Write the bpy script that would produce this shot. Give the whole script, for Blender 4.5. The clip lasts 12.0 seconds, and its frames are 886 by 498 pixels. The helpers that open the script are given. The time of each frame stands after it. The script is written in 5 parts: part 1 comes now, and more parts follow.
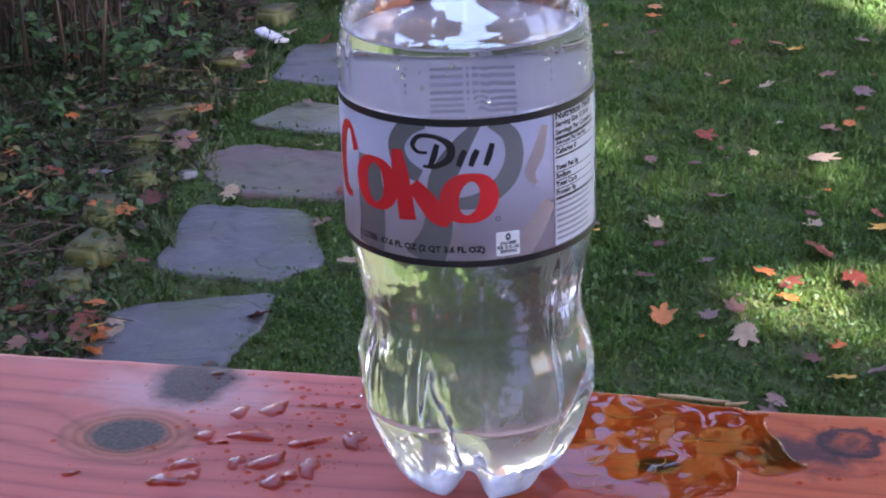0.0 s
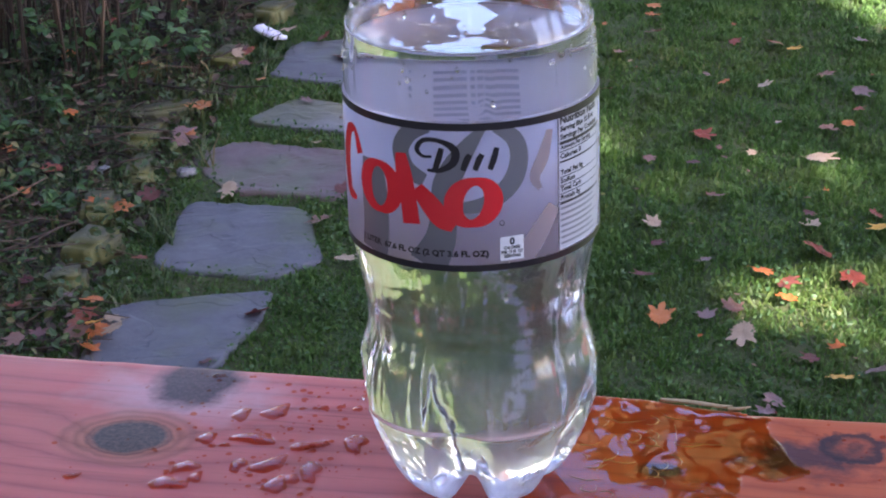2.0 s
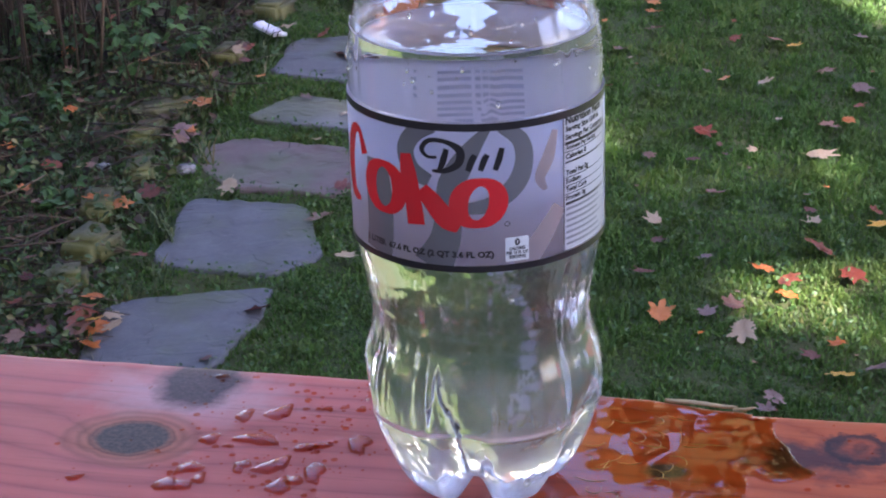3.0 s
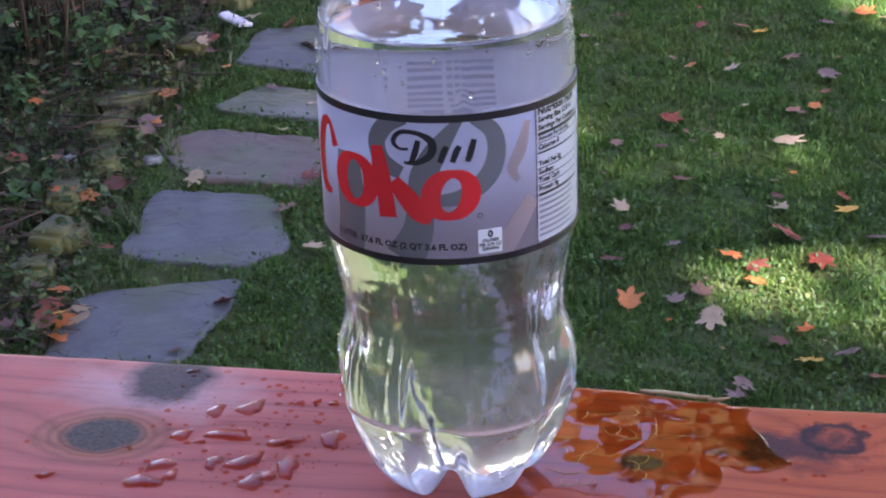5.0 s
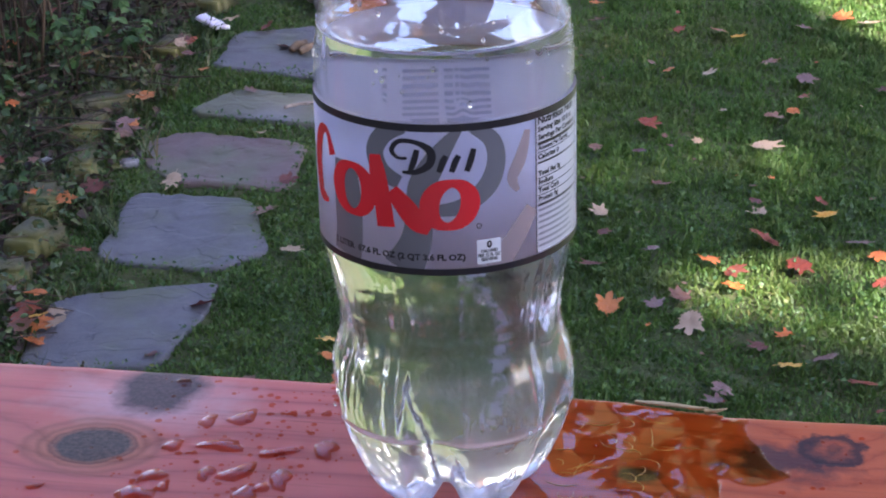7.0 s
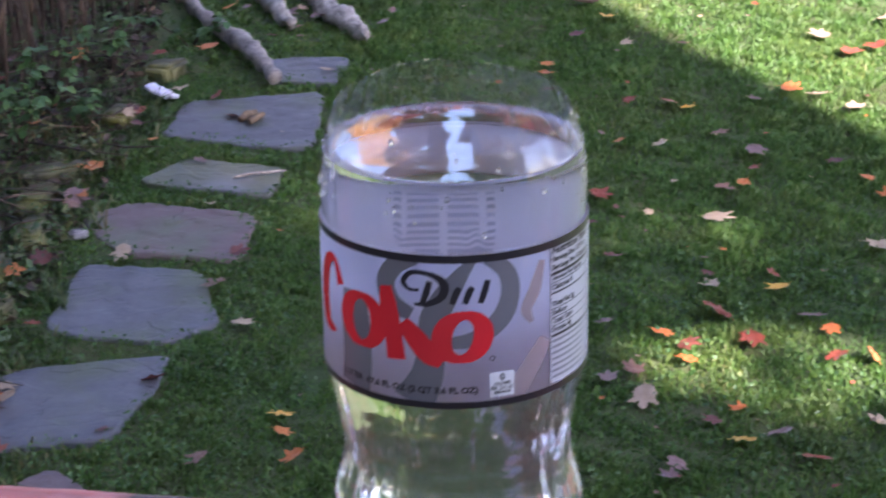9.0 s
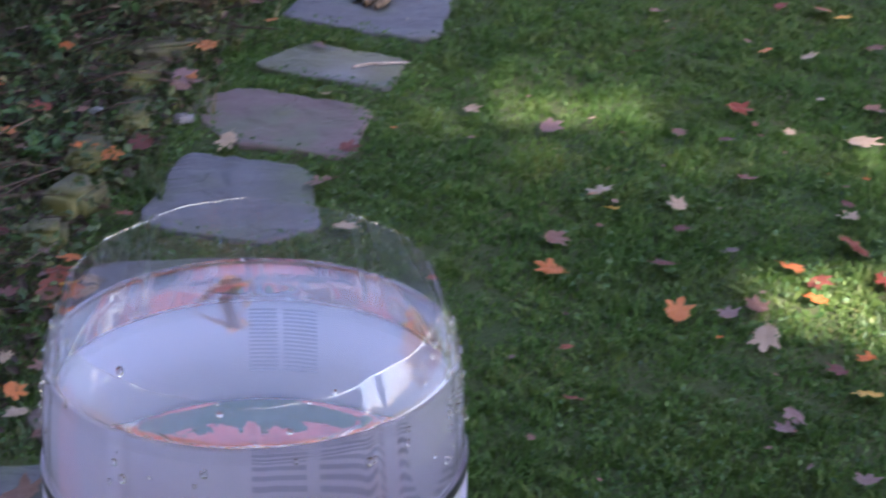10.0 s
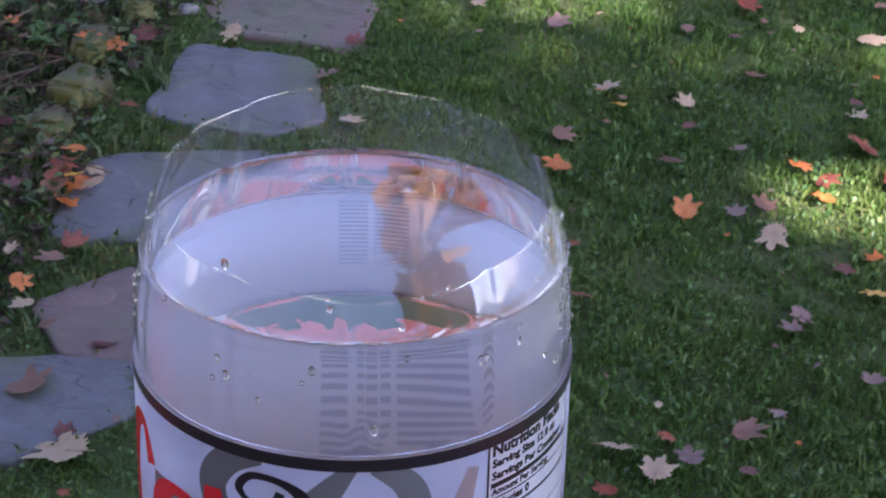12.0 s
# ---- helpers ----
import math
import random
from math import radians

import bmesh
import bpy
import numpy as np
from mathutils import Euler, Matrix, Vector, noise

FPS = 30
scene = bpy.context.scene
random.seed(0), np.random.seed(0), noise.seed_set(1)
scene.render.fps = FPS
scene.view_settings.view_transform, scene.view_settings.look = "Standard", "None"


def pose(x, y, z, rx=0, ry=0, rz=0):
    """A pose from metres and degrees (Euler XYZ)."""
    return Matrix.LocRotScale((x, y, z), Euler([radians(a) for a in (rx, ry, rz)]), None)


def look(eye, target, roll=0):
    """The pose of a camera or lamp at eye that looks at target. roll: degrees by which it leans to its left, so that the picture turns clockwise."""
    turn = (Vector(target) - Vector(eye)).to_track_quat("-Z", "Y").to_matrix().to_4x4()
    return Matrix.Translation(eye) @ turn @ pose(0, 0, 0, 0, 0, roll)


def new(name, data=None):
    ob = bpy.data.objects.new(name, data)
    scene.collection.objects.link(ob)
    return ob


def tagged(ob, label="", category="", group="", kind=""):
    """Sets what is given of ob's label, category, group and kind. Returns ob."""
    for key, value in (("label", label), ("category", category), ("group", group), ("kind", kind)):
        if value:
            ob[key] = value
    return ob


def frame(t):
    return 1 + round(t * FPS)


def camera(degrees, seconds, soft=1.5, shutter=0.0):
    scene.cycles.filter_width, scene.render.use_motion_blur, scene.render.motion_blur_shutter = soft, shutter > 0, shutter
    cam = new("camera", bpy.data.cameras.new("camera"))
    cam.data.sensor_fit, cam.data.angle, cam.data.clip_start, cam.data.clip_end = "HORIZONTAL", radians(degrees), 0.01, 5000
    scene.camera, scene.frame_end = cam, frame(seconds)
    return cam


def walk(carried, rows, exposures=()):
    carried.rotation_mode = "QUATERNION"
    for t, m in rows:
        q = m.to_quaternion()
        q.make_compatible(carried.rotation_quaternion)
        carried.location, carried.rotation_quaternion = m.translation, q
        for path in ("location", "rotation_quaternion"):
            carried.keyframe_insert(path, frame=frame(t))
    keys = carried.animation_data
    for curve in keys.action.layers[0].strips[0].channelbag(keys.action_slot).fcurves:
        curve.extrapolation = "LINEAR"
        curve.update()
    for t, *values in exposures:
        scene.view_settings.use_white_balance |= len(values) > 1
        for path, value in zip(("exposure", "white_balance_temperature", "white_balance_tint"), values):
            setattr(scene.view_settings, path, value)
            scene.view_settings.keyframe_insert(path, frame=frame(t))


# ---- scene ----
cam = camera(23.36, 12.0, soft=2.0, shutter=0.4)
PATH = [
    (0, (0.0398, -0.8797, 0.48), (-0.0706, 0.9694, -0.273), -2.2),
    (0.5, (0.0388, -0.8777, 0.479), (-0.0696, 0.9714, -0.275), -2.3),
    (1, (0.0358, -0.8747, 0.479), (-0.0717, 0.9744, -0.277), -2.0),
    (1.5, (0.0348, -0.8757, 0.482), (-0.0737, 0.9724, -0.273), -1.8),
    (2, (0.0368, -0.8767, 0.482), (-0.0707, 0.9724, -0.274), -1.9),
    (2.5, (0.0358, -0.8757, 0.483), (-0.0717, 0.9724, -0.274), -1.9),
    (4.5, (0.0317, -0.8648, 0.48), (-0.0577, 0.9795, -0.288), -2.0),
    (5, (0.0317, -0.8648, 0.481), (-0.0447, 0.9796, -0.289), -2.1),
    (5.5, (0.0307, -0.8618, 0.481), (-0.0347, 0.9827, -0.289), -2.1),
    (6, (0.0277, -0.8618, 0.481), (-0.0318, 0.9838, -0.289), -1.9),
    (6.5, (0.0236, -0.8578, 0.481), (-0.0328, 0.9887, -0.287), -1.7),
    (8.5, (0.0136, -0.8499, 0.477), (-0.0299, 0.9958, -0.293), -1.6),
    (8.8, (-0.0016, -0.836, 0.489), (-0.0341, 1.0257, -0.239), -1.4),
    (9, (-0.0067, -0.8241, 0.499), (-0.0023, 1.043, -0.218), -1.0),
    (9.3, (0.0186, -0.7399, 0.491), (0.053, 1.1225, -0.238), -0.7),
    (9.5, (0.0417, -0.6397, 0.482), (0.0553, 1.2025, -0.299), -0.6),
    (10, (0.0853, -0.4793, 0.48), (-0.0559, 1.3326, -0.355), 0.9),
    (10.5, (0.0782, -0.4713, 0.463), (-0.1306, 1.3059, -0.431), 1.5),
    (11, (0.0632, -0.4755, 0.471), (-0.1005, 1.2972, -0.441), 3.4),
    (11.5, (0.0533, -0.4795, 0.474), (-0.0536, 1.3066, -0.419), 2.4),
    (12, (0.0561, -0.4655, 0.471), (-0.0736, 1.3044, -0.452), 1.6),
]
walk(cam, [(t, look(eye, target, roll)) for t, eye, target, roll in PATH], [(0, 2.98, 6200, 33), (12, 2.98, 6200, 33)])

# ---- world, sun, exposure ----
SUN_FROM = Vector((0.49, -0.80, 0.0)).normalized()
SUN_ELEV = radians(35)
SUN_DIR = (SUN_FROM * math.cos(SUN_ELEV) + Vector((0, 0, math.sin(SUN_ELEV)))).normalized()   # towards the sun
world = bpy.data.worlds.new("sky")
scene.world = world
world.use_nodes = True
wn = world.node_tree
sky = wn.nodes.new("ShaderNodeTexSky")
sky.sky_type, sky.sun_disc = "NISHITA", False
sky.sun_elevation, sky.sun_rotation = SUN_ELEV, math.atan2(SUN_FROM.x, SUN_FROM.y)
wn.links.new(sky.outputs[0], wn.nodes["Background"].inputs[0])
wn.nodes["Background"].inputs[1].default_value = 0.15
sun = new("sun", bpy.data.lights.new("sun", "SUN"))
sun.data.energy, sun.data.angle, sun.data.color = 5.0, radians(0.53), (1.0, 0.93, 0.82)
sun.matrix_world = look(SUN_DIR * 30, (0, 0, 0))

# ---- materials ----


class Nodes:
    """A small builder for node materials."""

    def __init__(self, name):
        self.mat = bpy.data.materials.new(name)
        self.mat.use_nodes = True
        self.tree = self.mat.node_tree
        self.bsdf = self.tree.nodes["Principled BSDF"]

    def add(self, kind, **sockets):
        n = self.tree.nodes.new("ShaderNode" + kind)
        for key, value in sockets.items():
            self.put(n.inputs[key.replace("_", " ")], value)
        return n

    def put(self, socket, value):
        if isinstance(value, bpy.types.NodeSocket):
            self.tree.links.new(value, socket)
        else:
            socket.default_value = value

    def coords(self, scale=(1, 1, 1), kind="Object"):
        tc = self.add("TexCoord")
        mp = self.add("Mapping", Vector=tc.outputs[kind])
        mp.inputs["Scale"].default_value = scale
        return mp.outputs[0]

    def noise(self, vec, scale, detail=5, rough=0.6, distort=0.0):
        n = self.add("TexNoise", Vector=vec, Scale=scale, Detail=detail, Roughness=rough, Distortion=distort)
        return n.outputs["Fac"]

    def ramp(self, fac, *stops):
        n = self.add("ValToRGB", Fac=fac)
        els = n.color_ramp.elements
        while len(els) < len(stops):
            els.new(0.5)
        for e, (p, c) in zip(els, stops):
            e.position, e.color = p, (*c, 1) if len(c) == 3 else c
        return n.outputs[0]

    def math(self, op, a, b=0.0, clamp=False):
        n = self.add("Math")
        n.operation, n.use_clamp = op, clamp
        self.put(n.inputs[0], a), self.put(n.inputs[1], b)
        return n.outputs[0]

    def mix(self, fac, a, b, blend="MIX"):
        n = self.add("Mix")
        n.data_type, n.blend_type = "RGBA", blend
        self.put(n.inputs[0], fac)
        self.put(n.inputs[6], a if isinstance(a, bpy.types.NodeSocket) else (*a, 1))
        self.put(n.inputs[7], b if isinstance(b, bpy.types.NodeSocket) else (*b, 1))
        return n.outputs[2]

    def bump(self, height, strength=0.3, distance=0.01):
        n = self.add("Bump", Height=height, Strength=strength, Distance=distance)
        self.put(self.bsdf.inputs["Normal"], n.outputs[0])

    def done(self, color=None, rough=None, **more):
        if color is not None:
            self.put(self.bsdf.inputs["Base Color"], color if isinstance(color, bpy.types.NodeSocket) else (*color, 1))
        if rough is not None:
            self.put(self.bsdf.inputs["Roughness"], rough)
        for k, v in more.items():
            self.put(self.bsdf.inputs[k.replace("_", " ")], v)
        return self.mat


def varied(name, dark, light, scale=20, rough=0.7, bump=0.3, depth=0.004, **more):
    n = Nodes(name)
    v = n.coords()
    f = n.noise(v, scale)
    g = n.noise(v, scale * 6)
    fac = n.math("ADD", n.math("MULTIPLY", f, 0.65), n.math("MULTIPLY", g, 0.35))
    n.bump(fac, bump, depth)
    return n.done(n.ramp(fac, (0.32, dark), (0.68, light)), rough, **more)


def plain(name, color, rough=0.5, **more):
    return Nodes(name).done(color, rough, **more)


def clear(name, ior, color=(1, 1, 1), rough=0.0):
    return Nodes(name).done(color, rough, IOR=ior, Transmission_Weight=1.0)


def rippled_water():
    """Water against an uneven moulded wall: still on top, slightly wavy below the label."""
    n = Nodes("water")
    v = n.coords((1, 1, 0.45))
    low = n.ramp(n.add("SeparateXYZ", Vector=n.coords()).outputs[2], (0.125, (1, 1, 1)), (0.137, (0, 0, 0)))
    waves = n.math("ADD", n.noise(v, 70, 2), n.math("MULTIPLY", n.noise(v, 210, 2), 0.25))
    n.bump(n.math("MULTIPLY", waves, low), 0.6, 0.0020)
    return n.done((0.996, 0.997, 0.985), 0.0, IOR=1.333, Transmission_Weight=1.0)


def thin_clear(name, ior):
    """Thin clear plastic: light goes straight through, and gloss grows towards the edges."""
    n = Nodes(name)
    through_ = n.add("BsdfTransparent", Color=(0.995, 0.995, 0.997, 1))
    gloss = n.add("BsdfGlossy", Roughness=0.02)
    scuff = n.noise(n.coords(), 160, 3)
    n.put(gloss.inputs["Roughness"], n.math("MULTIPLY", scuff, 0.07))
    wave = n.add("Bump", Height=n.noise(n.coords(), 55, 2), Strength=0.12, Distance=0.002)
    n.put(gloss.inputs["Normal"], wave.outputs[0])
    facing = n.add("LayerWeight", Blend=0.5).outputs["Facing"]
    base = ((ior - 1) / (ior + 1)) ** 2
    mx = n.add("MixShader", Fac=n.math("ADD", base, n.math("MULTIPLY", n.math("POWER", facing, 5.0), 0.8)))
    n.tree.links.new(through_.outputs[0], mx.inputs[1])
    n.tree.links.new(gloss.outputs[0], mx.inputs[2])
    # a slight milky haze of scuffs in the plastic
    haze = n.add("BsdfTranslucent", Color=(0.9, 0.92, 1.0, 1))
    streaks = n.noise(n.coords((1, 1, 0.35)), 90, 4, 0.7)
    # haze grows towards the feet, painting in the glow of light gathered there
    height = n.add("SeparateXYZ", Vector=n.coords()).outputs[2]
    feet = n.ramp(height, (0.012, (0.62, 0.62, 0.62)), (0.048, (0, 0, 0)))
    foot_glow = n.math("MULTIPLY", feet, n.math("ADD", 0.3, streaks))
    milky = n.add("MixShader", Fac=n.math("ADD", foot_glow, n.ramp(streaks, (0.35, (0.001, 0.001, 0.001)), (0.75, (0.020, 0.020, 0.020)))))
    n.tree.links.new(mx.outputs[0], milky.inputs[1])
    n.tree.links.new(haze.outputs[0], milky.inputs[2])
    n.tree.links.new(milky.outputs[0], n.tree.nodes["Material Output"].inputs[0])
    return n.mat


RAIL_TURN = -10.04
RAIL_POSE = pose(0, 0.0954, 0.010, 0, 0, RAIL_TURN)
RAIL_INV = RAIL_POSE.inverted()


def rail_local(x, y):
    p = RAIL_INV @ Vector((x, y, 0.010))
    return p.x, p.y


def wood_material():
    n = Nodes("red_stained_wood")
    tc = n.add("TexCoord").outputs["Object"]
    # knots and stains, each an oval with its own half sizes
    def oval(x, y, rx, ry, wob=0.25, freq=60):
        lx, ly = rail_local(x, y)
        sep = n.add("SeparateXYZ", Vector=tc)
        dx = n.math("DIVIDE", n.math("SUBTRACT", sep.outputs[0], lx), rx)
        dy = n.math("DIVIDE", n.math("SUBTRACT", sep.outputs[1], ly), ry)
        d = n.math("SQRT", n.math("ADD", n.math("MULTIPLY", dx, dx), n.math("MULTIPLY", dy, dy)))
        w = n.math("MULTIPLY", n.math("SUBTRACT", n.noise(tc, freq, 4), 0.5), wob * 2)
        return n.math("ADD", d, w)
    k1 = oval(-0.172, 0.0415, 0.020, 0.0165, 0.22)
    k2 = oval(0.083, 0.0045, 0.0105, 0.0075, 0.35, 120)
    k3 = oval(0.1736, 0.0251, 0.0150, 0.0145, 0.5, 110)
    k4 = oval(0.150, 0.0160, 0.032, 0.019, 1.2, 70)
    blot = oval(-0.1465, 0.104, 0.0215, 0.030, 0.30, 90)
    pull = n.math("ADD", n.math("POWER", 2.7, n.math("MULTIPLY", k1, -0.75)), n.math("POWER", 2.7, n.math("MULTIPLY", k3, -0.9)))
    # growth lines run along the board and swerve round the knots
    mp = n.add("Mapping", Vector=tc)
    mp.inputs["Scale"].default_value = (1.2, 16, 3)
    sep = n.add("SeparateXYZ", Vector=mp.outputs[0])
    low = n.noise(mp.outputs[0], 1.6, 3)
    swerve = n.math("ADD", n.math("MULTIPLY", low, 3.0), n.math("MULTIPLY", pull, 3.4))
    phase = n.math("ADD", n.math("MULTIPLY", sep.outputs[1], 11.0), n.math("MULTIPLY", swerve, 3.0))
    rings = n.math("ABSOLUTE", n.math("SINE", phase))
    rings = n.math("POWER", rings, 0.38)
    mp2 = n.add("Mapping", Vector=tc)
    mp2.inputs["Scale"].default_value = (14, 420, 40)
    fine = n.noise(mp2.outputs[0], 1.0, 6, 0.7)
    big = n.noise(tc, 9, 4)
    base = n.mix(n.math("MULTIPLY", rings, 0.9), (0.24, 0.040, 0.034), (0.61, 0.134, 0.114))
    base = n.mix(n.math("MULTIPLY", fine, 0.5), base, (0.52, 0.15, 0.125))
    base = n.mix(n.ramp(big, (0.4, (0, 0, 0)), (0.75, (0.5, 0.5, 0.5))), base, (0.36, 0.075, 0.035))
    # the right half of the board turns a more saturated orange
    sx = n.add("SeparateXYZ", Vector=tc).outputs[0]
    right = n.math("ADD", n.math("MULTIPLY", sx, 9.0), n.math("MULTIPLY", n.math("SUBTRACT", big, 0.5), 1.5), True)
    base = n.mix(n.math("MULTIPLY", right, 0.75), base, n.mix(rings, (0.30, 0.045, 0.010), (0.50, 0.105, 0.024)))
    def oval_ramp(d, *stops):
        return n.ramp(n.math("MULTIPLY", d, 0.5), *[(p / 2, c) for p, c in stops])
    def inside(d, edge=0.12):
        return oval_ramp(d, (1 - edge, (1, 1, 1)), (1 + edge, (0, 0, 0)))
    speck = n.ramp(n.noise(tc, 420, 4, 0.75), (0.38, (0, 0, 0)), (0.66, (1, 1, 1)))
    worn = oval(-0.150, 0.088, 0.060, 0.034, 0.5, 40)
    base = n.mix(oval_ramp(worn, (0.4, (0.7, 0.7, 0.7)), (1.1, (0, 0, 0))), base, (0.56, 0.34, 0.33))
    streak = n.noise(mp2.outputs[0], 0.35, 4, 0.8)
    base = n.mix(n.ramp(streak, (0.57, (0, 0, 0)), (0.70, (0.6, 0.6, 0.6))), base, (0.20, 0.05, 0.03))
    halo = oval_ramp(k1, (0.98, (0, 0, 0)), (1.06, (0.75, 0.75, 0.75)), (1.16, (0.1, 0.1, 0.1)), (1.28, (0.5, 0.5, 0.5)), (1.42, (0.1, 0.1, 0.1)), (1.62, (0.4, 0.4, 0.4)), (1.8, (0, 0, 0)))
    warm = oval_ramp(k1, (1.0, (0.8, 0.8, 0.8)), (1.98, (0, 0, 0)))
    base = n.mix(warm, base, n.mix(rings, (0.26, 0.075, 0.032), (0.47, 0.15, 0.068)))
    base = n.mix(halo, base, (0.12, 0.028, 0.016))
    knot = n.mix(speck, (0.026, 0.013, 0.010), (0.115, 0.064, 0.050))
    base = n.mix(inside(k1), base, knot)
    base = n.mix(inside(k2, 0.25), base, n.mix(speck, (0.03, 0.02, 0.02), (0.14, 0.09, 0.07)))
    ring3 = oval_ramp(k3, (0.2, (0.6, 0.6, 0.6)), (0.5, (0.15, 0.15, 0.15)), (0.82, (0.9, 0.9, 0.9)), (1.0, (0.9, 0.9, 0.9)), (1.15, (0, 0, 0)))
    base = n.mix(oval_ramp(k4, (0.4, (0.9, 0.9, 0.9)), (1.3, (0, 0, 0))), base, (0.05, 0.022, 0.030))
    base = n.mix(ring3, base, (0.03, 0.018, 0.025))
    base = n.mix(n.math("MULTIPLY", inside(blot, 0.25), 0.95), base, n.mix(speck, (0.016, 0.009, 0.010), (0.078, 0.044, 0.048)))
    n.bump(n.math("ADD", n.math("MULTIPLY", fine, 0.7), n.math("MULTIPLY", rings, 0.3)), 0.35, 0.0006)
    rough = n.math("ADD", 0.34, n.math("MULTIPLY", fine, 0.3))
    return n.done(base, rough, Specular_IOR_Level=0.15)


def soil_material():
    n = Nodes("soil_and_thatch")
    v = n.coords()
    f = n.noise(v, 2.2, 5)
    g = n.noise(v, 60, 6, 0.7)
    c = n.mix(n.ramp(f, (0.35, (0, 0, 0)), (0.65, (1, 1, 1))), (0.024, 0.056, 0.010), (0.052, 0.062, 0.016))
    c = n.mix(n.ramp(g, (0.45, (0, 0, 0)), (0.75, (0.7, 0.7, 0.7))), c, (0.02, 0.028, 0.008))
    n.bump(g, 0.6, 0.02)
    return n.done(c, 0.95)


def island_material(name, stops, rough=0.55, trans=0.25, bare=None):
    """Leaves and blades that differ one from the next."""
    n = Nodes(name)
    r = n.add("NewGeometry").outputs["Random Per Island"]
    big = n.noise(n.coords(), 2.5, 3)
    fac = n.math("ADD", n.math("MULTIPLY", r, 0.6), n.math("MULTIPLY", n.ramp(big, (0.3, (0, 0, 0)), (0.7, (1, 1, 1))), 0.4))
    col = n.ramp(fac, *stops)
    if bare:
        thin = n.noise(n.coords(), 5.5, 5, 0.65)
        col = n.mix(n.ramp(thin, (0.48, (0, 0, 0)), (0.72, (0.45, 0.45, 0.45))), col, bare)
    n.done(col, rough)
    tr = n.add("BsdfTranslucent", Color=col)
    mx = n.add("MixShader", Fac=trans)
    n.tree.links.new(n.bsdf.outputs[0], mx.inputs[1])
    n.tree.links.new(tr.outputs[0], mx.inputs[2])
    n.tree.links.new(mx.outputs[0], n.tree.nodes["Material Output"].inputs[0])
    return n.mat


def leaf_material(name, a, b, spot):
    """Autumn leaf: two tones, dark blotches and paler veins."""
    n = Nodes(name)
    v = n.coords()
    r = n.add("ObjectInfo").outputs["Random"]
    f = n.noise(v, 30, 4)
    col = n.mix(n.math("ADD", n.math("MULTIPLY", r, 0.6), n.math("MULTIPLY", f, 0.4)), a, b)
    blot = n.noise(v, 85, 5, 0.7)
    col = n.mix(n.ramp(blot, (0.48, (0, 0, 0)), (0.70, (0.8, 0.8, 0.8))), col, spot)
    # some leaves have faded further than others
    faded = n.add("ObjectInfo").outputs["Random"]
    col = n.mix(n.math("MULTIPLY", faded, 0.30), col, (0.17, 0.10, 0.075))
    n.bump(f, 0.4, 0.004)
    n.done(col, 0.5)
    tr = n.add("BsdfTranslucent", Color=col)
    mx = n.add("MixShader", Fac=0.25)
    n.tree.links.new(n.bsdf.outputs[0], mx.inputs[1])
    n.tree.links.new(tr.outputs[0], mx.inputs[2])
    n.tree.links.new(mx.outputs[0], n.tree.nodes["Material Output"].inputs[0])
    return n.mat


def stone_material(name, a, b, c, green=(0.075, 0.092, 0.050), spread=0.48):
    n = Nodes(name)
    v = n.coords()
    f = n.noise(v, 7, 6, 0.6, 0.8)
    g = n.noise(v, 70, 6, 0.75)
    r = n.add("ObjectInfo").outputs["Random"]
    col = n.mix(n.ramp(f, (0.3, (0, 0, 0)), (0.7, (1, 1, 1))), a, b)
    col = n.mix(n.ramp(g, (0.45, (0, 0, 0)), (0.75, (0.6, 0.6, 0.6))), col, c)
    moss = n.noise(v, 4.5, 4)
    col = n.mix(n.ramp(moss, (spread, (0, 0, 0)), (spread + 0.18, (0.85, 0.85, 0.85))), col, green)
    wide = n.noise(v, 13, 5, 0.7, 0.5)
    col = n.mix(n.ramp(wide, (0.40, (0.35, 0.35, 0.35)), (0.62, (0, 0, 0))), col, tuple(0.62 * k for k in a))
    col = n.mix(n.math("MULTIPLY", r, 0.2), col, (0.12, 0.11, 0.11))
    # layered slate: thin ledges
    led = n.noise(n.coords((1.0, 2.2, 1.0)), 3.0, 2, 0.4, 1.5)
    step = n.ramp(led, (0.50, (0, 0, 0)), (0.515, (1, 1, 1)))
    n.bump(n.math("ADD", n.math("MULTIPLY", g, 0.5), n.math("MULTIPLY", step, 0.8)), 0.6, 0.007)
    return n.done(col, 0.6)


M_WOOD = wood_material()
M_POST = varied("weathered_post_wood", (0.16, 0.05, 0.03), (0.28, 0.10, 0.06), 30)
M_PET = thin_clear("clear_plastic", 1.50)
M_WATER = rippled_water()
M_DROP = clear("water_drop", 1.22, (0.84, 0.31, 0.14))
M_BEAD = clear("water_bead", 1.333)
M_PUDDLE = clear("amber_wet", 1.28, (0.97, 0.52, 0.13))
M_SWIRL = plain("golden_thread", (0.62, 0.30, 0.04), 0.3)
M_BLACK = plain("label_black", (0.012, 0.010, 0.014), 0.3)
M_RED = plain("label_red", (0.80, 0.022, 0.030), 0.22)
M_GREY = plain("label_grey", (0.20, 0.20, 0.225), 0.3, Metallic=0.35)
M_MAUVE = plain("label_mauve", (0.36, 0.29, 0.31), 0.3, Metallic=0.35)
M_WHITE = plain("label_white", (0.78, 0.78, 0.80), 0.35)
M_FACTS = plain("label_pale_silver", (0.50, 0.50, 0.54), 0.22)
M_SOIL = soil_material()
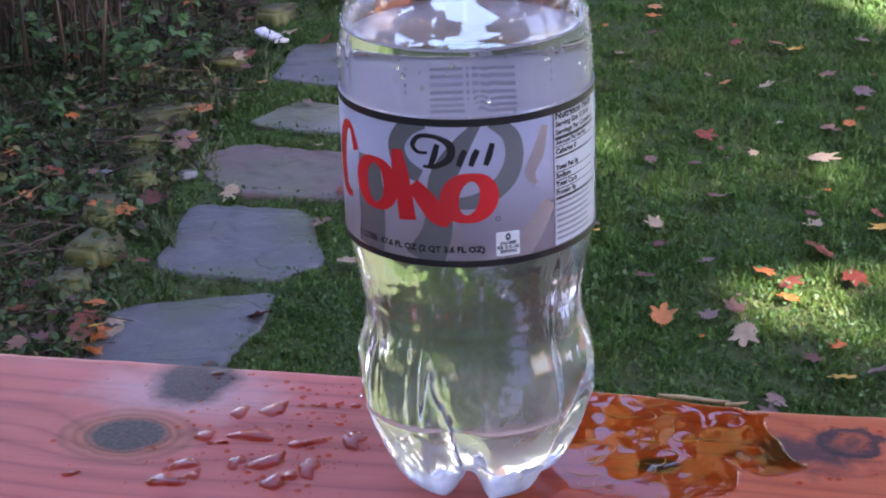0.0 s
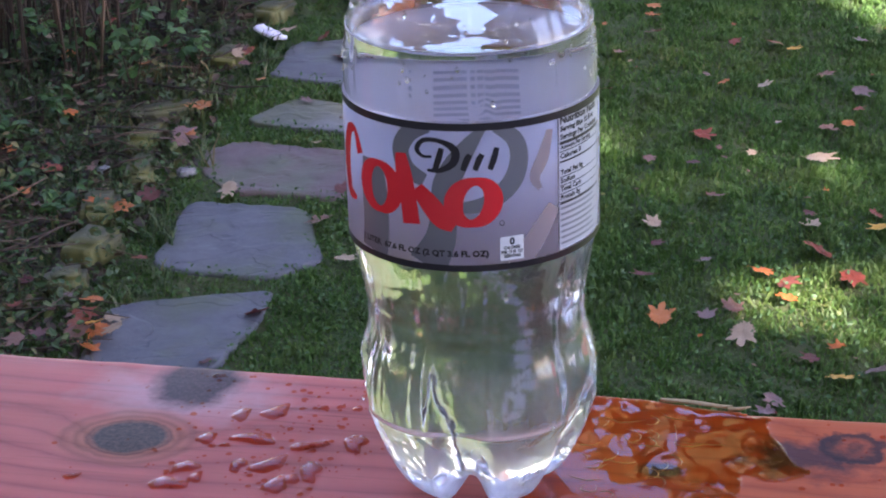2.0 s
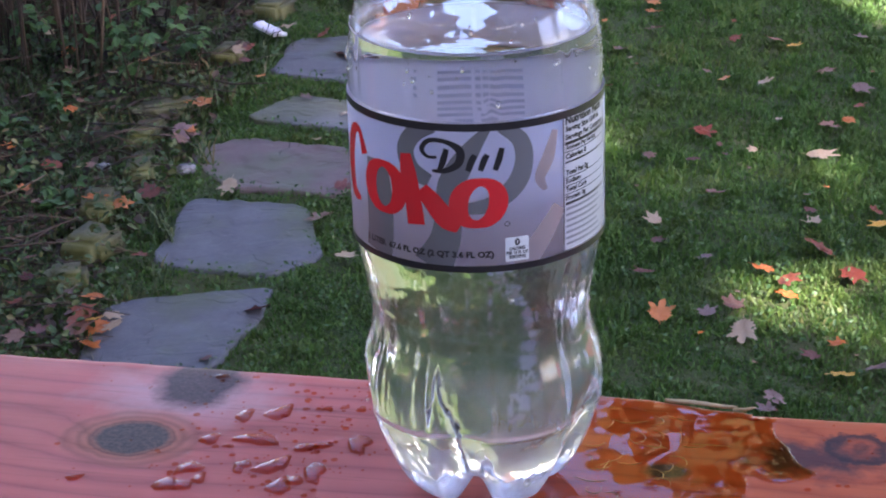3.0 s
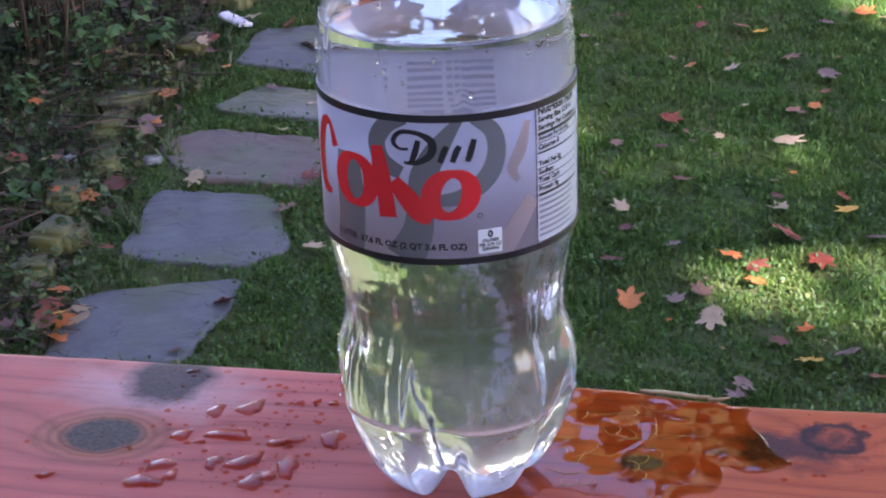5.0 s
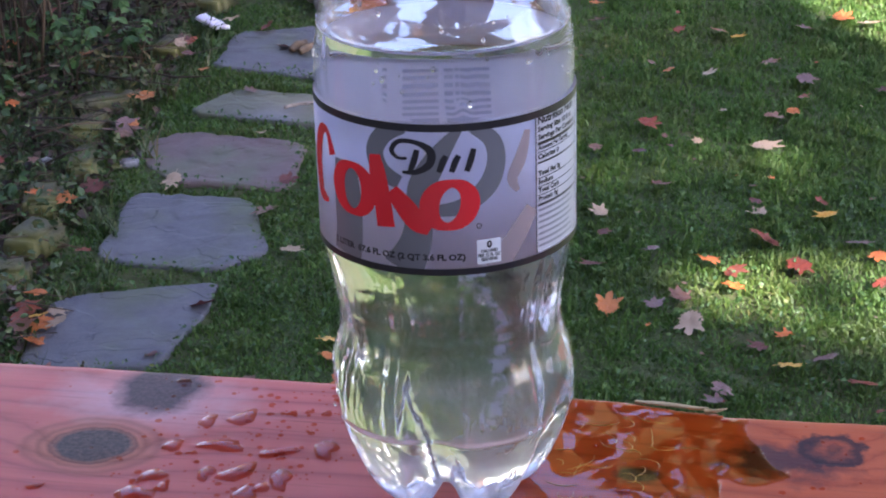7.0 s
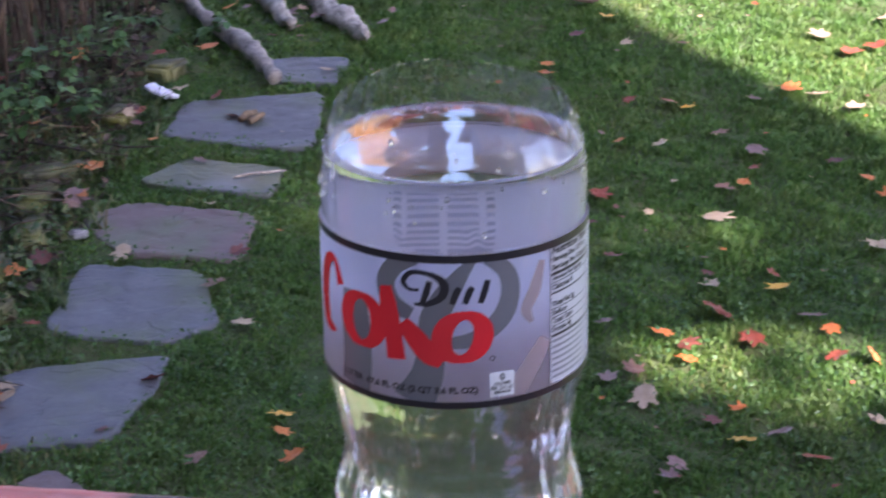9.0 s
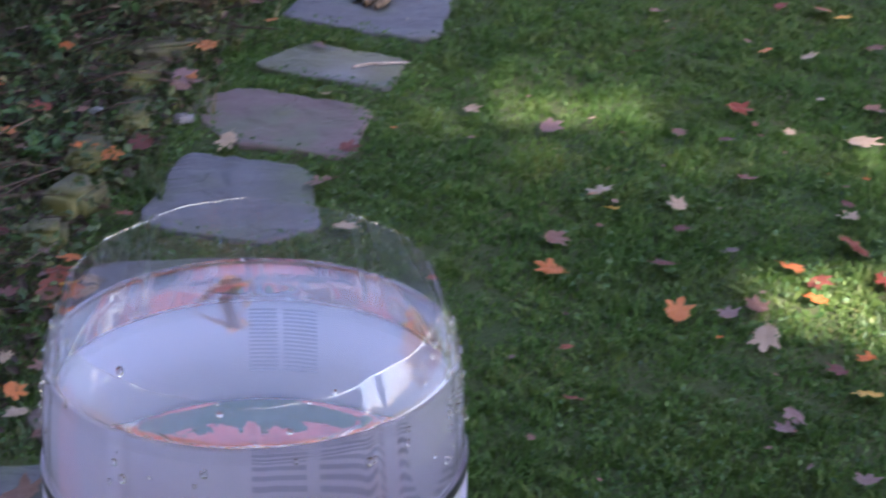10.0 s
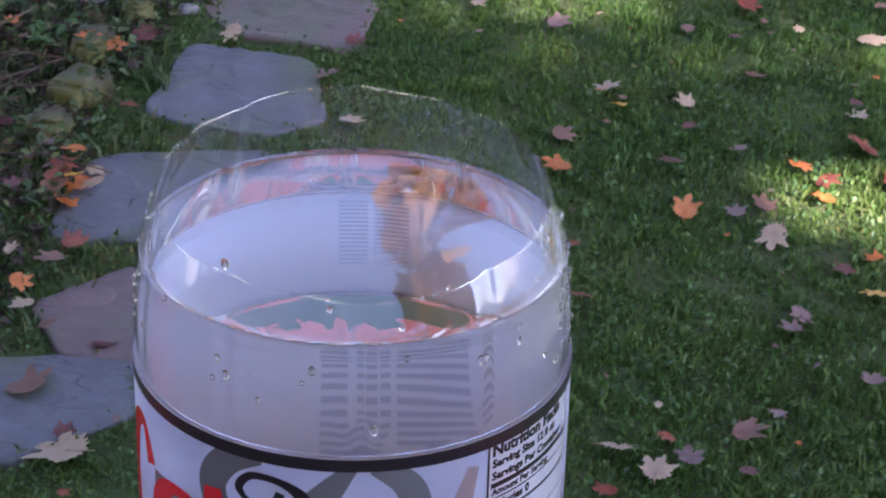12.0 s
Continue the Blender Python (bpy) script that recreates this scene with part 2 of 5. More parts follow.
M_GRASS = island_material("lawn_grass", ((0.0, (0.020, 0.060, 0.009)), (0.35, (0.042, 0.112, 0.015)), (0.65, (0.064, 0.145, 0.021)), (0.86, (0.108, 0.172, 0.032)), (0.95, (0.16, 0.16, 0.055)), (1.0, (0.24, 0.20, 0.10))), 0.6, 0.35, (0.100, 0.112, 0.030))
M_WEED = island_material("weed_leaf", ((0.0, (0.014, 0.042, 0.010)), (0.5, (0.034, 0.095, 0.020)), (0.85, (0.07, 0.13, 0.03)), (1.0, (0.18, 0.16, 0.04))))
M_BEDWEED = island_material("bed_weed_leaf", ((0.0, (0.014, 0.036, 0.010)), (0.45, (0.030, 0.066, 0.016)), (0.7, (0.07, 0.088, 0.025)), (0.88, (0.16, 0.13, 0.05)), (1.0, (0.15, 0.07, 0.03))))
M_SHRUB = island_material("shrub_leaf", ((0.0, (0.014, 0.042, 0.010)), (0.5, (0.034, 0.092, 0.020)), (0.85, (0.075, 0.140, 0.030)), (1.0, (0.19, 0.17, 0.04))))
M_LITTER = island_material("leaf_litter", ((0.0, (0.012, 0.008, 0.007)), (0.5, (0.032, 0.020, 0.014)), (0.8, (0.08, 0.048, 0.028)), (1.0, (0.20, 0.13, 0.07))), 0.8, 0.05)
M_STEM = island_material("dry_stem", ((0.0, (0.018, 0.011, 0.008)), (0.55, (0.045, 0.027, 0.017)), (1.0, (0.14, 0.09, 0.055))), 0.8, 0.0)
M_CANOPY = island_material("canopy_leaf", ((0.0, (0.06, 0.08, 0.015)), (1.0, (0.16, 0.12, 0.03))), 0.6, 0.2)
M_AMBER = island_material("amber_canopy_leaf", ((0.0, (0.14, 0.07, 0.015)), (0.6, (0.30, 0.15, 0.03)), (1.0, (0.42, 0.26, 0.06))), 0.6, 0.2)
M_SLATE = stone_material("blue_grey_slate", (0.064, 0.069, 0.083), (0.104, 0.107, 0.124), (0.145, 0.145, 0.157))
M_REDSLATE = stone_material("reddish_slate", (0.10, 0.066, 0.066), (0.14, 0.092, 0.09), (0.165, 0.13, 0.13))
M_MOSSY = stone_material("mossy_stone", (0.060, 0.062, 0.010), (0.055, 0.040, 0.026), (0.036, 0.044, 0.009), (0.105, 0.105, 0.010), 0.40)
M_MOSSLATE = stone_material("mossy_slate", (0.085, 0.090, 0.092), (0.135, 0.138, 0.140), (0.17, 0.17, 0.165), (0.078, 0.092, 0.035), 0.40)
M_BARK = varied("birch_bark", (0.035, 0.028, 0.025), (0.34, 0.30, 0.27), 16, 0.8, 0.8, 0.01)
M_PALE = varied("pale_peeled_wood", (0.03, 0.026, 0.024), (0.46, 0.42, 0.38), 34, 0.8, 1.0, 0.012)
M_STUB = varied("brown_dead_wood", (0.035, 0.022, 0.014), (0.20, 0.13, 0.07), 40, 0.8, 0.8, 0.006)
M_PAPER = varied("white_paper", (0.46, 0.42, 0.62), (0.8, 0.8, 0.84), 20, 0.6, 0.2)
M_SPLINT = varied("bare_splinter_wood", (0.36, 0.23, 0.10), (0.62, 0.47, 0.26), 90, 0.7, 0.4, 0.001)
M_SIDING = varied("house_siding", (0.5, 0.5, 0.5), (0.62, 0.62, 0.6), 3, 0.7, 0.1)
M_DECK = varied("deck_boards", (0.14, 0.07, 0.05), (0.24, 0.13, 0.09), 12)
M_PEBBLE = varied("pale_pebble", (0.07, 0.07, 0.075), (0.26, 0.25, 0.26), 40, 0.7)
LEAF_MATS = {
    "orange": leaf_material("orange_leaf", (0.50, 0.11, 0.02), (0.64, 0.22, 0.04), (0.25, 0.05, 0.02)),
    "red": leaf_material("red_leaf", (0.15, 0.022, 0.010), (0.35, 0.068, 0.022), (0.09, 0.015, 0.014)),
    "brown": leaf_material("brown_leaf", (0.13, 0.062, 0.045), (0.25, 0.13, 0.09), (0.07, 0.04, 0.035)),
    "tan": leaf_material("tan_leaf", (0.34, 0.25, 0.16), (0.50, 0.38, 0.26), (0.26, 0.15, 0.09)),
    "mauve": leaf_material("mauve_leaf", (0.13, 0.075, 0.075), (0.24, 0.15, 0.14), (0.07, 0.035, 0.04)),
    "maroon": leaf_material("maroon_leaf", (0.06, 0.008, 0.010), (0.13, 0.016, 0.016), (0.03, 0.010, 0.010)),
    "yellow": leaf_material("yellow_leaf", (0.66, 0.33, 0.03), (0.78, 0.48, 0.06), (0.45, 0.14, 0.02)),
}

# ---- mesh helpers ----


def mesh_of(name, verts, faces, material, smooth=False):
    me = bpy.data.meshes.new(name)
    me.from_pydata([tuple(v) for v in verts], [], faces)
    me.update()
    if material is not None:
        me.materials.append(material)
    if smooth:
        me.shade_smooth()
    return me


def part(name, data, material, parent, label="", smooth=False):
    """Links a bmesh, or a mesh, as one object under a thing."""
    if isinstance(data, bmesh.types.BMesh):
        me = bpy.data.meshes.new(name)
        data.to_mesh(me)
        data.free()
    else:
        me = data
    if material is not None and not me.materials:
        me.materials.append(material)
    if smooth:
        me.shade_smooth()
    ob = new(name, me)
    ob.parent = parent
    return tagged(ob, label) if label else ob


def box(bm, lo, hi, bevel=0.0):
    r = bmesh.ops.create_cube(bm, size=1)
    s, c = [b - a for a, b in zip(lo, hi)], [(a + b) / 2 for a, b in zip(lo, hi)]
    for v in r["verts"]:
        v.co = Vector([v.co[i] * s[i] + c[i] for i in range(3)])
    if bevel:
        edges = list({e for v in r["verts"] for e in v.link_edges})
        bmesh.ops.bevel(bm, geom=edges, offset=bevel, segments=2, affect="EDGES")


def tube_data(path, radii, sides=7):
    """Vertices and faces of a tapered tube along a path."""
    verts, faces = [], []
    for i, p in enumerate(path):
        a, b = path[max(i - 1, 0)], path[min(i + 1, len(path) - 1)]
        d = (Vector(b) - Vector(a)).normalized()
        q = d.to_track_quat("Z", "Y")
        for k in range(sides):
            w = 2 * math.pi * k / sides
            verts.append(Vector(p) + q @ Vector((math.cos(w), math.sin(w), 0)) * radii[i])
    for i in range(len(path) - 1):
        for k in range(sides):
            a, b = i * sides + k, i * sides + (k + 1) % sides
            faces.append((a, b, b + sides, a + sides))
    faces.append(tuple(range(sides))[::-1])
    faces.append(tuple(range((len(path) - 1) * sides, len(path) * sides)))
    return verts, faces


def merge(pieces):
    verts, faces = [], []
    for v, f in pieces:
        k = len(verts)
        verts += list(v)
        faces += [tuple(i + k for i in face) for face in f]
    return verts, faces


def ground_z(x, y):
    yy = min(max(y, 0.5), 9.0)
    return -1.585 + 0.096 * (yy - 3)


def bed_edge(y):
    """The line of edging stones between the lawn path and the planted bed."""
    return -1.15 + 0.13 * max(0.0, y - 4.0) if y > 4 else -1.15 + 0.0 * y


# ---- ground ----
xs = sorted({*[round(-2.4 + 0.1 * i, 3) for i in range(49)], -400, -100, -30, -12, -6, -4, -3, 3, 4, 6, 12, 30, 100, 400})
ys = sorted({*[round(1.6 + 0.1 * i, 3) for i in range(60)], -400, -100, -30, -12, -6, -3, -1, 0, 1, 8, 9, 11, 15, 30, 100, 400})
gv = [(x, y, ground_z(x, y) - 0.006 + 0.010 * noise.noise(Vector((x * 2.2, y * 2.2, 0)))) for y in ys for x in xs]
gf = [(j * len(xs) + i, j * len(xs) + i + 1, (j + 1) * len(xs) + i + 1, (j + 1) * len(xs) + i) for j in range(len(ys) - 1) for i in range(len(xs) - 1)]
ground = new("ground", mesh_of("ground", gv, gf, M_SOIL, True))
tagged(ground, "dark soil and thatch under short lawn grass", "ground", kind="structure")

# ---- house behind the camera, whose shadow lies over the yard ----
WALL_Y = -2.6


def on_wall(x, y):
    """Where the sun ray to a spot on the lawn passes the house wall."""
    p = Vector((x, y, ground_z(x, y)))
    k = (WALL_Y - p.y) / SUN_DIR.y
    return (p + SUN_DIR * k).x, (p + SUN_DIR * k).z


corner_x = on_wall(1.22, 5.0)[0]
# openings added to the unseen wall to put sun patches on the lawn
openings = []
for (x0, y0, x1, y1) in ((0.62, 3.35, 1.10, 3.96), (-0.3, 4.05, 0.95, 5.0)):
    c = [on_wall(x, y) for x in (x0, x1) for y in (y0, y1)]
    openings.append((min(a for a, _ in c), max(a for a, _ in c), min(b for _, b in c), max(b for _, b in c)))
# two slits added to the wall so that a little sun reaches the bottle
k_ = (WALL_Y - 0.0) / SUN_DIR.y
gx, gz = SUN_DIR.x * k_, 0.236 + SUN_DIR.z * k_
openings.append((gx - 0.03, gx + 0.07, gz - 0.008, gz + 0.010))
gz -= 0.186
openings.append((gx - 0.03, gx + 0.05, gz - 0.016, gz + 0.036))
wx = sorted({-9.0, corner_x, *[o[0] for o in openings], *[o[1] for o in openings]})
wz = sorted({-1.9, 7.5, *[o[2] for o in openings], *[o[3] for o in openings]})
bm = bmesh.new()
for a, b in zip(wx, wx[1:]):
    for c, d in zip(wz, wz[1:]):
        mx, mz = (a + b) / 2, (c + d) / 2
        if not any(o[0] < mx < o[1] and o[2] < mz < o[3] for o in openings):
            box(bm, (a, WALL_Y - 0.15, c), (b, WALL_Y, d))
wall = part("wall_south", bm, M_SIDING, None)
tagged(wall, "pale painted house wall behind the deck rail", "wall", kind="structure")
bm = bmesh.new()
box(bm, (-3, WALL_Y, -0.99), (3, -0.10, -0.95))
deck = part("floor", bm, M_DECK, None)
tagged(deck, "brown wooden deck floor beside the house", "floor", kind="structure")

# ---- deck rail ----


def rail_edge(x):
    """How far the worn back edge is chipped away, along the board."""
    chip = 0.0
    if 0.082 < x < 0.132:
        chip = 0.004 * math.sin((x - 0.082) / 0.05 * math.pi) ** 0.7 + 0.006 * max(0.0, (x - 0.1) / 0.032)
    elif x >= 0.132:
        chip = 0.010 * max(0.0, 1 - (x - 0.132) / 0.25)
    return -chip + 0.0008 * noise.noise(Vector((x * 60, 0, 0))) + 0.0012 * noise.noise(Vector((x * 9, 3, 0)))


def make_rail():
    rail = new("deck_rail")
    rail.matrix_world = RAIL_POSE
    tagged(rail, "red-stained wooden deck rail, wet with drops and knotty", "deck rail")
    stations = [-2.4, -1.2, -0.6, -0.4] + [-0.32 + 0.004 * i for i in range(161)] + [0.4, 0.6, 1.2, 2.4]
    verts, faces = [], []
    section = [(0, -0.038), (0, -0.005), (-0.0006, -0.0020), (-0.0022, -0.0005), (-0.006, 0.0)]
    section += [(-0.016 - 0.0135 * i, 0.0) for i in range(11)] + [(-0.160, -0.0006), (-0.1635, -0.004), (-0.164, -0.038)]
    for x in stations:
        e = rail_edge(x)
        for y, z in section:
            k = max(0.0, 1 + y / 0.03)
            dz = 0.0004 * noise.noise(Vector((x * 14, y * 90, 1))) if z > -0.001 else 0.0
            verts.append((x, y + e * k, z + dz))
    m = len(section)
    for i in range(len(stations) - 1):
        for k in range(m):
            a, b = i * m + k, i * m + (k + 1) % m
            faces.append((a, a + m, b + m, b))
    faces.append(tuple(range(m)))
    faces.append(tuple(range((len(stations) - 1) * m, len(stations) * m))[::-1])
    board = part("top_board", mesh_of("top_board", verts, faces, M_WOOD, True), M_WOOD, rail, "red-stained board with knots and grain")
    # torn sliver along the back edge
    sv, sf = [], []
    for i in range(15):
        s = i / 14
        x = 0.088 + 0.036 * s
        w = 0.0004 + 0.0020 * math.sin(min(1, s * 1.1) * math.pi) ** 0.8
        z = 0.0004 + 0.0010 * s + 0.0004 * noise.noise(Vector((x * 200, 0, 0)))
        y = rail_edge(x) - 0.0002 + 0.0012 * math.sin(s * math.pi)
        sv += [(x, y + w, z - 0.0008), (x, y + w * 0.3, z + 0.0006), (x, y - w, z), (x, y - w * 0.2, z - 0.0013)]
        if i:
            for k in range(4):
                a, b = (i - 1) * 4 + k, (i - 1) * 4 + (k + 1) % 4
                sf.append((a, b, b + 4, a + 4))
    part("splinter", mesh_of("splinter", sv, sf, M_SPLINT, True), M_SPLINT, rail, "pale torn splinter of bare wood")
    sp2, sf2 = tube_data([(0.122, -0.0085, 0.0004), (0.128, -0.0090, 0.0014), (0.133, -0.0085, 0.0028)], [0.0012, 0.001, 0.0003], 5)
    part("splinter", mesh_of("splinter", sp2, sf2, M_SPLINT, True), M_SPLINT, rail)
    for x in (-1.3, 1.3):
        bm = bmesh.new()
        box(bm, (x - 0.045, -0.127, -1.9), (x + 0.045, -0.037, -0.0385), 0.004)
        part("post", bm, M_POST, rail)
    return rail


RAIL = make_rail()


def drop_mesh(seed, tail=0.0):
    """A flat bead of water: rounded dome with an uneven outline."""
    rnd = random.Random(seed)
    ph = [rnd.uniform(0, 6.28) for _ in range(4)]
    verts, faces, n, rings = [], [], 22, 6
    for r in range(rings):
        q = r / (rings - 1)
        h = math.cos(q * math.pi / 2) ** 0.75
        for k in range(n):
            a = 2 * math.pi * k / n
            out = 1 + 0.20 * math.sin(2 * a + ph[0]) + 0.15 * math.sin(3 * a + ph[1]) + 0.09 * math.sin(5 * a + ph[2]) + 0.05 * math.sin(8 * a + ph[3])
            x, y = q * out * math.cos(a), q * out * math.sin(a)
            x += tail * y * abs(y)
            verts.append((0.5 * x, 0.5 * y, 0.5 * h))
    for r in range(rings - 1):
        for k in range(n):
            a, b = r * n + k, r * n + (k + 1) % n
            faces.append((a, a + n, b + n, b))
    low = len(verts)
    for k in range(n):
        x, y, _ = verts[(rings - 1) * n + k]
        verts.append((x * 0.98, y * 0.98, -0.8))
    for k in range(n):
        a, b = (rings - 1) * n + k, (rings - 1) * n + (k + 1) % n
        faces.append((a, low + k, low + (k + 1) % n, b))
    faces.append(tuple(range(low, low + n))[::-1])
    return mesh_of("water_drop", verts, faces, M_DROP, True)


DROPS = [drop_mesh(i, t) for i, t in enumerate((0.0, 0.4, -0.5, 0.2, 0.6))]


def put_drop(i, x, y, width, stretch, turn, z=0.0103, tall=0.0015):
    ob = new("water_drop", DROPS[i % len(DROPS)])
    ob.matrix_world = pose(x, y, z, 0, 0, turn) @ Matrix.Diagonal((width, width * stretch, tall * (0.5 + width / 0.02), 1))
    ob.visible_shadow = False
    return tagged(ob, "clear bead of water on the red-stained rail", "water drop", "drops on the rail")


for i, (x, y, w, s, a) in enumerate((
        (-0.120, 0.0643, 0.0095, 1.3, 8), (-0.103, 0.0669, 0.0125, 1.3, 30), (-0.0612, 0.033, 0.0114, 1.5, 0), (-0.1103, 0.039, 0.0185, 0.75, -8),
        (-0.0837, 0.0307, 0.0155, 0.6, 18), (-0.1338, 0.0396, 0.011, 0.9, 10), (-0.0999, 0.012, 0.0165, 0.9, 35), (-0.1149, 0.0118, 0.0078, 1.7, -10),
        (-0.1391, 0.0107, 0.0112, 1.1, 25), (-0.1452, -0.0059, 0.0150, 1.0, -15), (-0.1333, -0.0007, 0.0078, 1.0, 20), (-0.0946, -0.0081, 0.0110, 1.5, 40),
        (-0.0800, 0.0048, 0.0100, 1.9, 5), (-0.0798, 0.0713, 0.0045, 1.3, 0), (-0.0715, 0.0723, 0.0036, 1.3, 0), (-0.0629, 0.0702, 0.0062, 0.8, 30),
        (-0.1919, 0.0018, 0.0066, 1.0, 10), (-0.0906, 0.0805, 0.0036, 1.2, 0), (-0.1237, 0.0323, 0.0046, 1.0, 0), (-0.1377, 0.1090, 0.0055, 1.1, 0),
        (-0.0880, -0.0028, 0.0100, 0.7, 38), (0.075, -0.012, 0.006, 0.8, 0), (0.060, -0.016, 0.005, 1.0, 0), (0.128, 0.056, 0.004, 0.9, 0))):
    put_drop(i, x, y, w, s, a + RAIL_TURN)


def droplet_field():
    """Beads too small to pick apart, scattered over the rail."""
    rnd = random.Random(4)
    pieces = []
    for _ in range(240):
        u = rnd.choice((rnd.uniform(-0.15, -0.05), rnd.uniform(-0.09, -0.04), rnd.uniform(-0.22, 0.21)))
        v = rnd.uniform(-0.13, -0.008)
        p = RAIL_POSE @ Vector((u, v, 0.0002))
        r = rnd.uniform(0.0004, 0.0008) if rnd.random() < 0.6 else rnd.uniform(0.0008, 0.0019)
        vs, fs = [], []
        for i, (q, h) in enumerate(((1.0, 0.0), (0.8, 0.2), (0.4, 0.32))):
            vs += [(p.x + r * q * math.cos(k * 0.785), p.y + r * q * math.sin(k * 0.785), p.z + r * h) for k in range(8)]
        for i in range(2):
            fs += [(i * 8 + k, i * 8 + (k + 1) % 8, i * 8 + 8 + (k + 1) % 8, i * 8 + 8 + k) for k in range(8)]
        vs += [(a_, b_, c_ - 0.0009) for a_, b_, c_ in vs[:8]]
        fs += [(24 + k, 24 + (k + 1) % 8, (k + 1) % 8, k) for k in range(8)]
        fs += [tuple(range(16, 24)), tuple(range(24, 32))[::-1]]
        pieces.append((vs, fs))
    v, f = merge(pieces)
    ob = new("small_droplets", mesh_of("small_droplets", v, f, M_DROP, True))
    ob.visible_shadow = False
    return tagged(ob, "tiny water beads scattered on the wet rail", "water drops", kind="stuff")


droplet_field()


def puddle():
    """Thin film of spilt liquid beside the bottle, with lobes and holes where the wood is dry."""
    n, verts, faces, keep = 150, [], [], {}
    x0, x1, y0, y1 = 0.020, 0.200, -0.140, -0.004
    def wet(u, v):
        cx, cy = 0.074, -0.050
        d = math.hypot((u - cx) / 0.064, (v - cy) / 0.062)
        bend = 0.012 * noise.noise(Vector((u * 30, v * 30, 9)))
        w = noise.noise(Vector(((u + bend) * 30, (v - bend) * 22, 5))) * 0.7 + noise.noise(Vector((u * 80, v * 55, 8))) * 0.12
        return min(1.16 - d + w * 0.7, (rail_edge(u) - 0.004 - v) * 200)
    for j in range(n + 1):
        for i in range(n + 1):
            u, v = x0 + (x1 - x0) * i / n, y0 + (y1 - y0) * j / n
            h = wet(u, v)
            keep[i, j] = h
            verts.append((u, v, 0.0002 + 0.0004 * (1 - math.exp(-3.5 * max(0.0, h))) + 0.00003 * noise.noise(Vector((u * 70, v * 70, 2)))))
    for j in range(n):
        for i in range(n):
            if min(keep[i, j], keep[i + 1, j], keep[i, j + 1], keep[i + 1, j + 1]) > 0:
                a = j * (n + 1) + i
                faces.append((a, a + 1, a + n + 2, a + n + 1))
    bm = bmesh.new()
    me = mesh_of("spilt_liquid", verts, faces, M_PUDDLE, True)
    bm.from_mesh(me)
    bmesh.ops.delete(bm, geom=[v for v in bm.verts if not v.link_faces], context="VERTS")
    r = bmesh.ops.extrude_face_region(bm, geom=list(bm.faces))
    low = [v for v in r["geom"] if isinstance(v, bmesh.types.BMVert)]
    for v in low:
        v.co.z = -0.001
    bmesh.ops.recalc_face_normals(bm, faces=list(bm.faces))
    bm.to_mesh(me)
    bm.free()
    me.shade_smooth()
    ob = new("spilt_liquid")
    ob.matrix_world = RAIL_POSE
    tagged(ob, "thin amber film of spilt liquid on the rail", "spilt liquid")
    part("liquid_film", me, M_PUDDLE, ob, "thin wet amber film").visible_shadow = False
    # fine golden threads that swirl on the film
    rnd = random.Random(15)
    for _ in range(26):
        u, v = rnd.gauss(0.085, 0.020), rnd.gauss(-0.055, 0.020)
        a, turn, path = rnd.uniform(-1.6, 1.6), rnd.choice((-1, 1)) * rnd.uniform(0.0, 0.35), []
        for _ in range(rnd.randint(6, 14)):
            if wet(u, v) < 0.08:
                break
            path.append((u, v, 0.00085))
            u, v, a = u + 0.0016 * math.cos(a), v + 0.0016 * math.sin(a), a + turn + rnd.gauss(0, 0.15)
        if len(path) > 4:
            pv, pf = tube_data(path, [0.00016 * math.sin((i + 0.6) / (len(path) + 0.2) * math.pi) + 0.00003 for i in range(len(path))], 4)
            part("swirl", mesh_of("swirl", pv, pf, M_SWIRL, True), M_SWIRL, ob, "golden thread on the liquid")
    return ob


puddle()

# ---- bottle ----
BASE_Z = 0.0108
FOOT_TURN = radians(27)
R_LABEL = 0.0545
# radius against height of the side wall, from the cut rim down to the belly
SIDE = [(0.0463, 0.2500), (0.0484, 0.2440), (0.0504, 0.2380), (0.0522, 0.2310), (0.0535, 0.2230), (0.0543, 0.2140), (0.0543, 0.2020), (0.0540, 0.1950),
        (0.0540, 0.1420), (0.0541, 0.1365), (0.0533, 0.1310), (0.0517, 0.1240), (0.0500, 0.1150), (0.0486, 0.1050), (0.0481, 0.0980), (0.0484, 0.0925),
        (0.0500, 0.0860), (0.0522, 0.0790), (0.0535, 0.0710), (0.0539, 0.0650), (0.0537, 0.0590), (0.0531, 0.0530)]


def spline(points, t):
    """A smooth curve through rows of numbers, t from 0 to 1."""
    s = t * (len(points) - 1)
    i = min(int(s), len(points) - 2)
    f = s - i
    p = [points[max(0, min(len(points) - 1, i + k))] for k in (-1, 0, 1, 2)]
    return [0.5 * (2 * b + (c - a) * f + (2 * a - 5 * b + 4 * c - d) * f * f + (3 * b - a - 3 * c + d) * f ** 3) for a, b, c, d in zip(*p)]


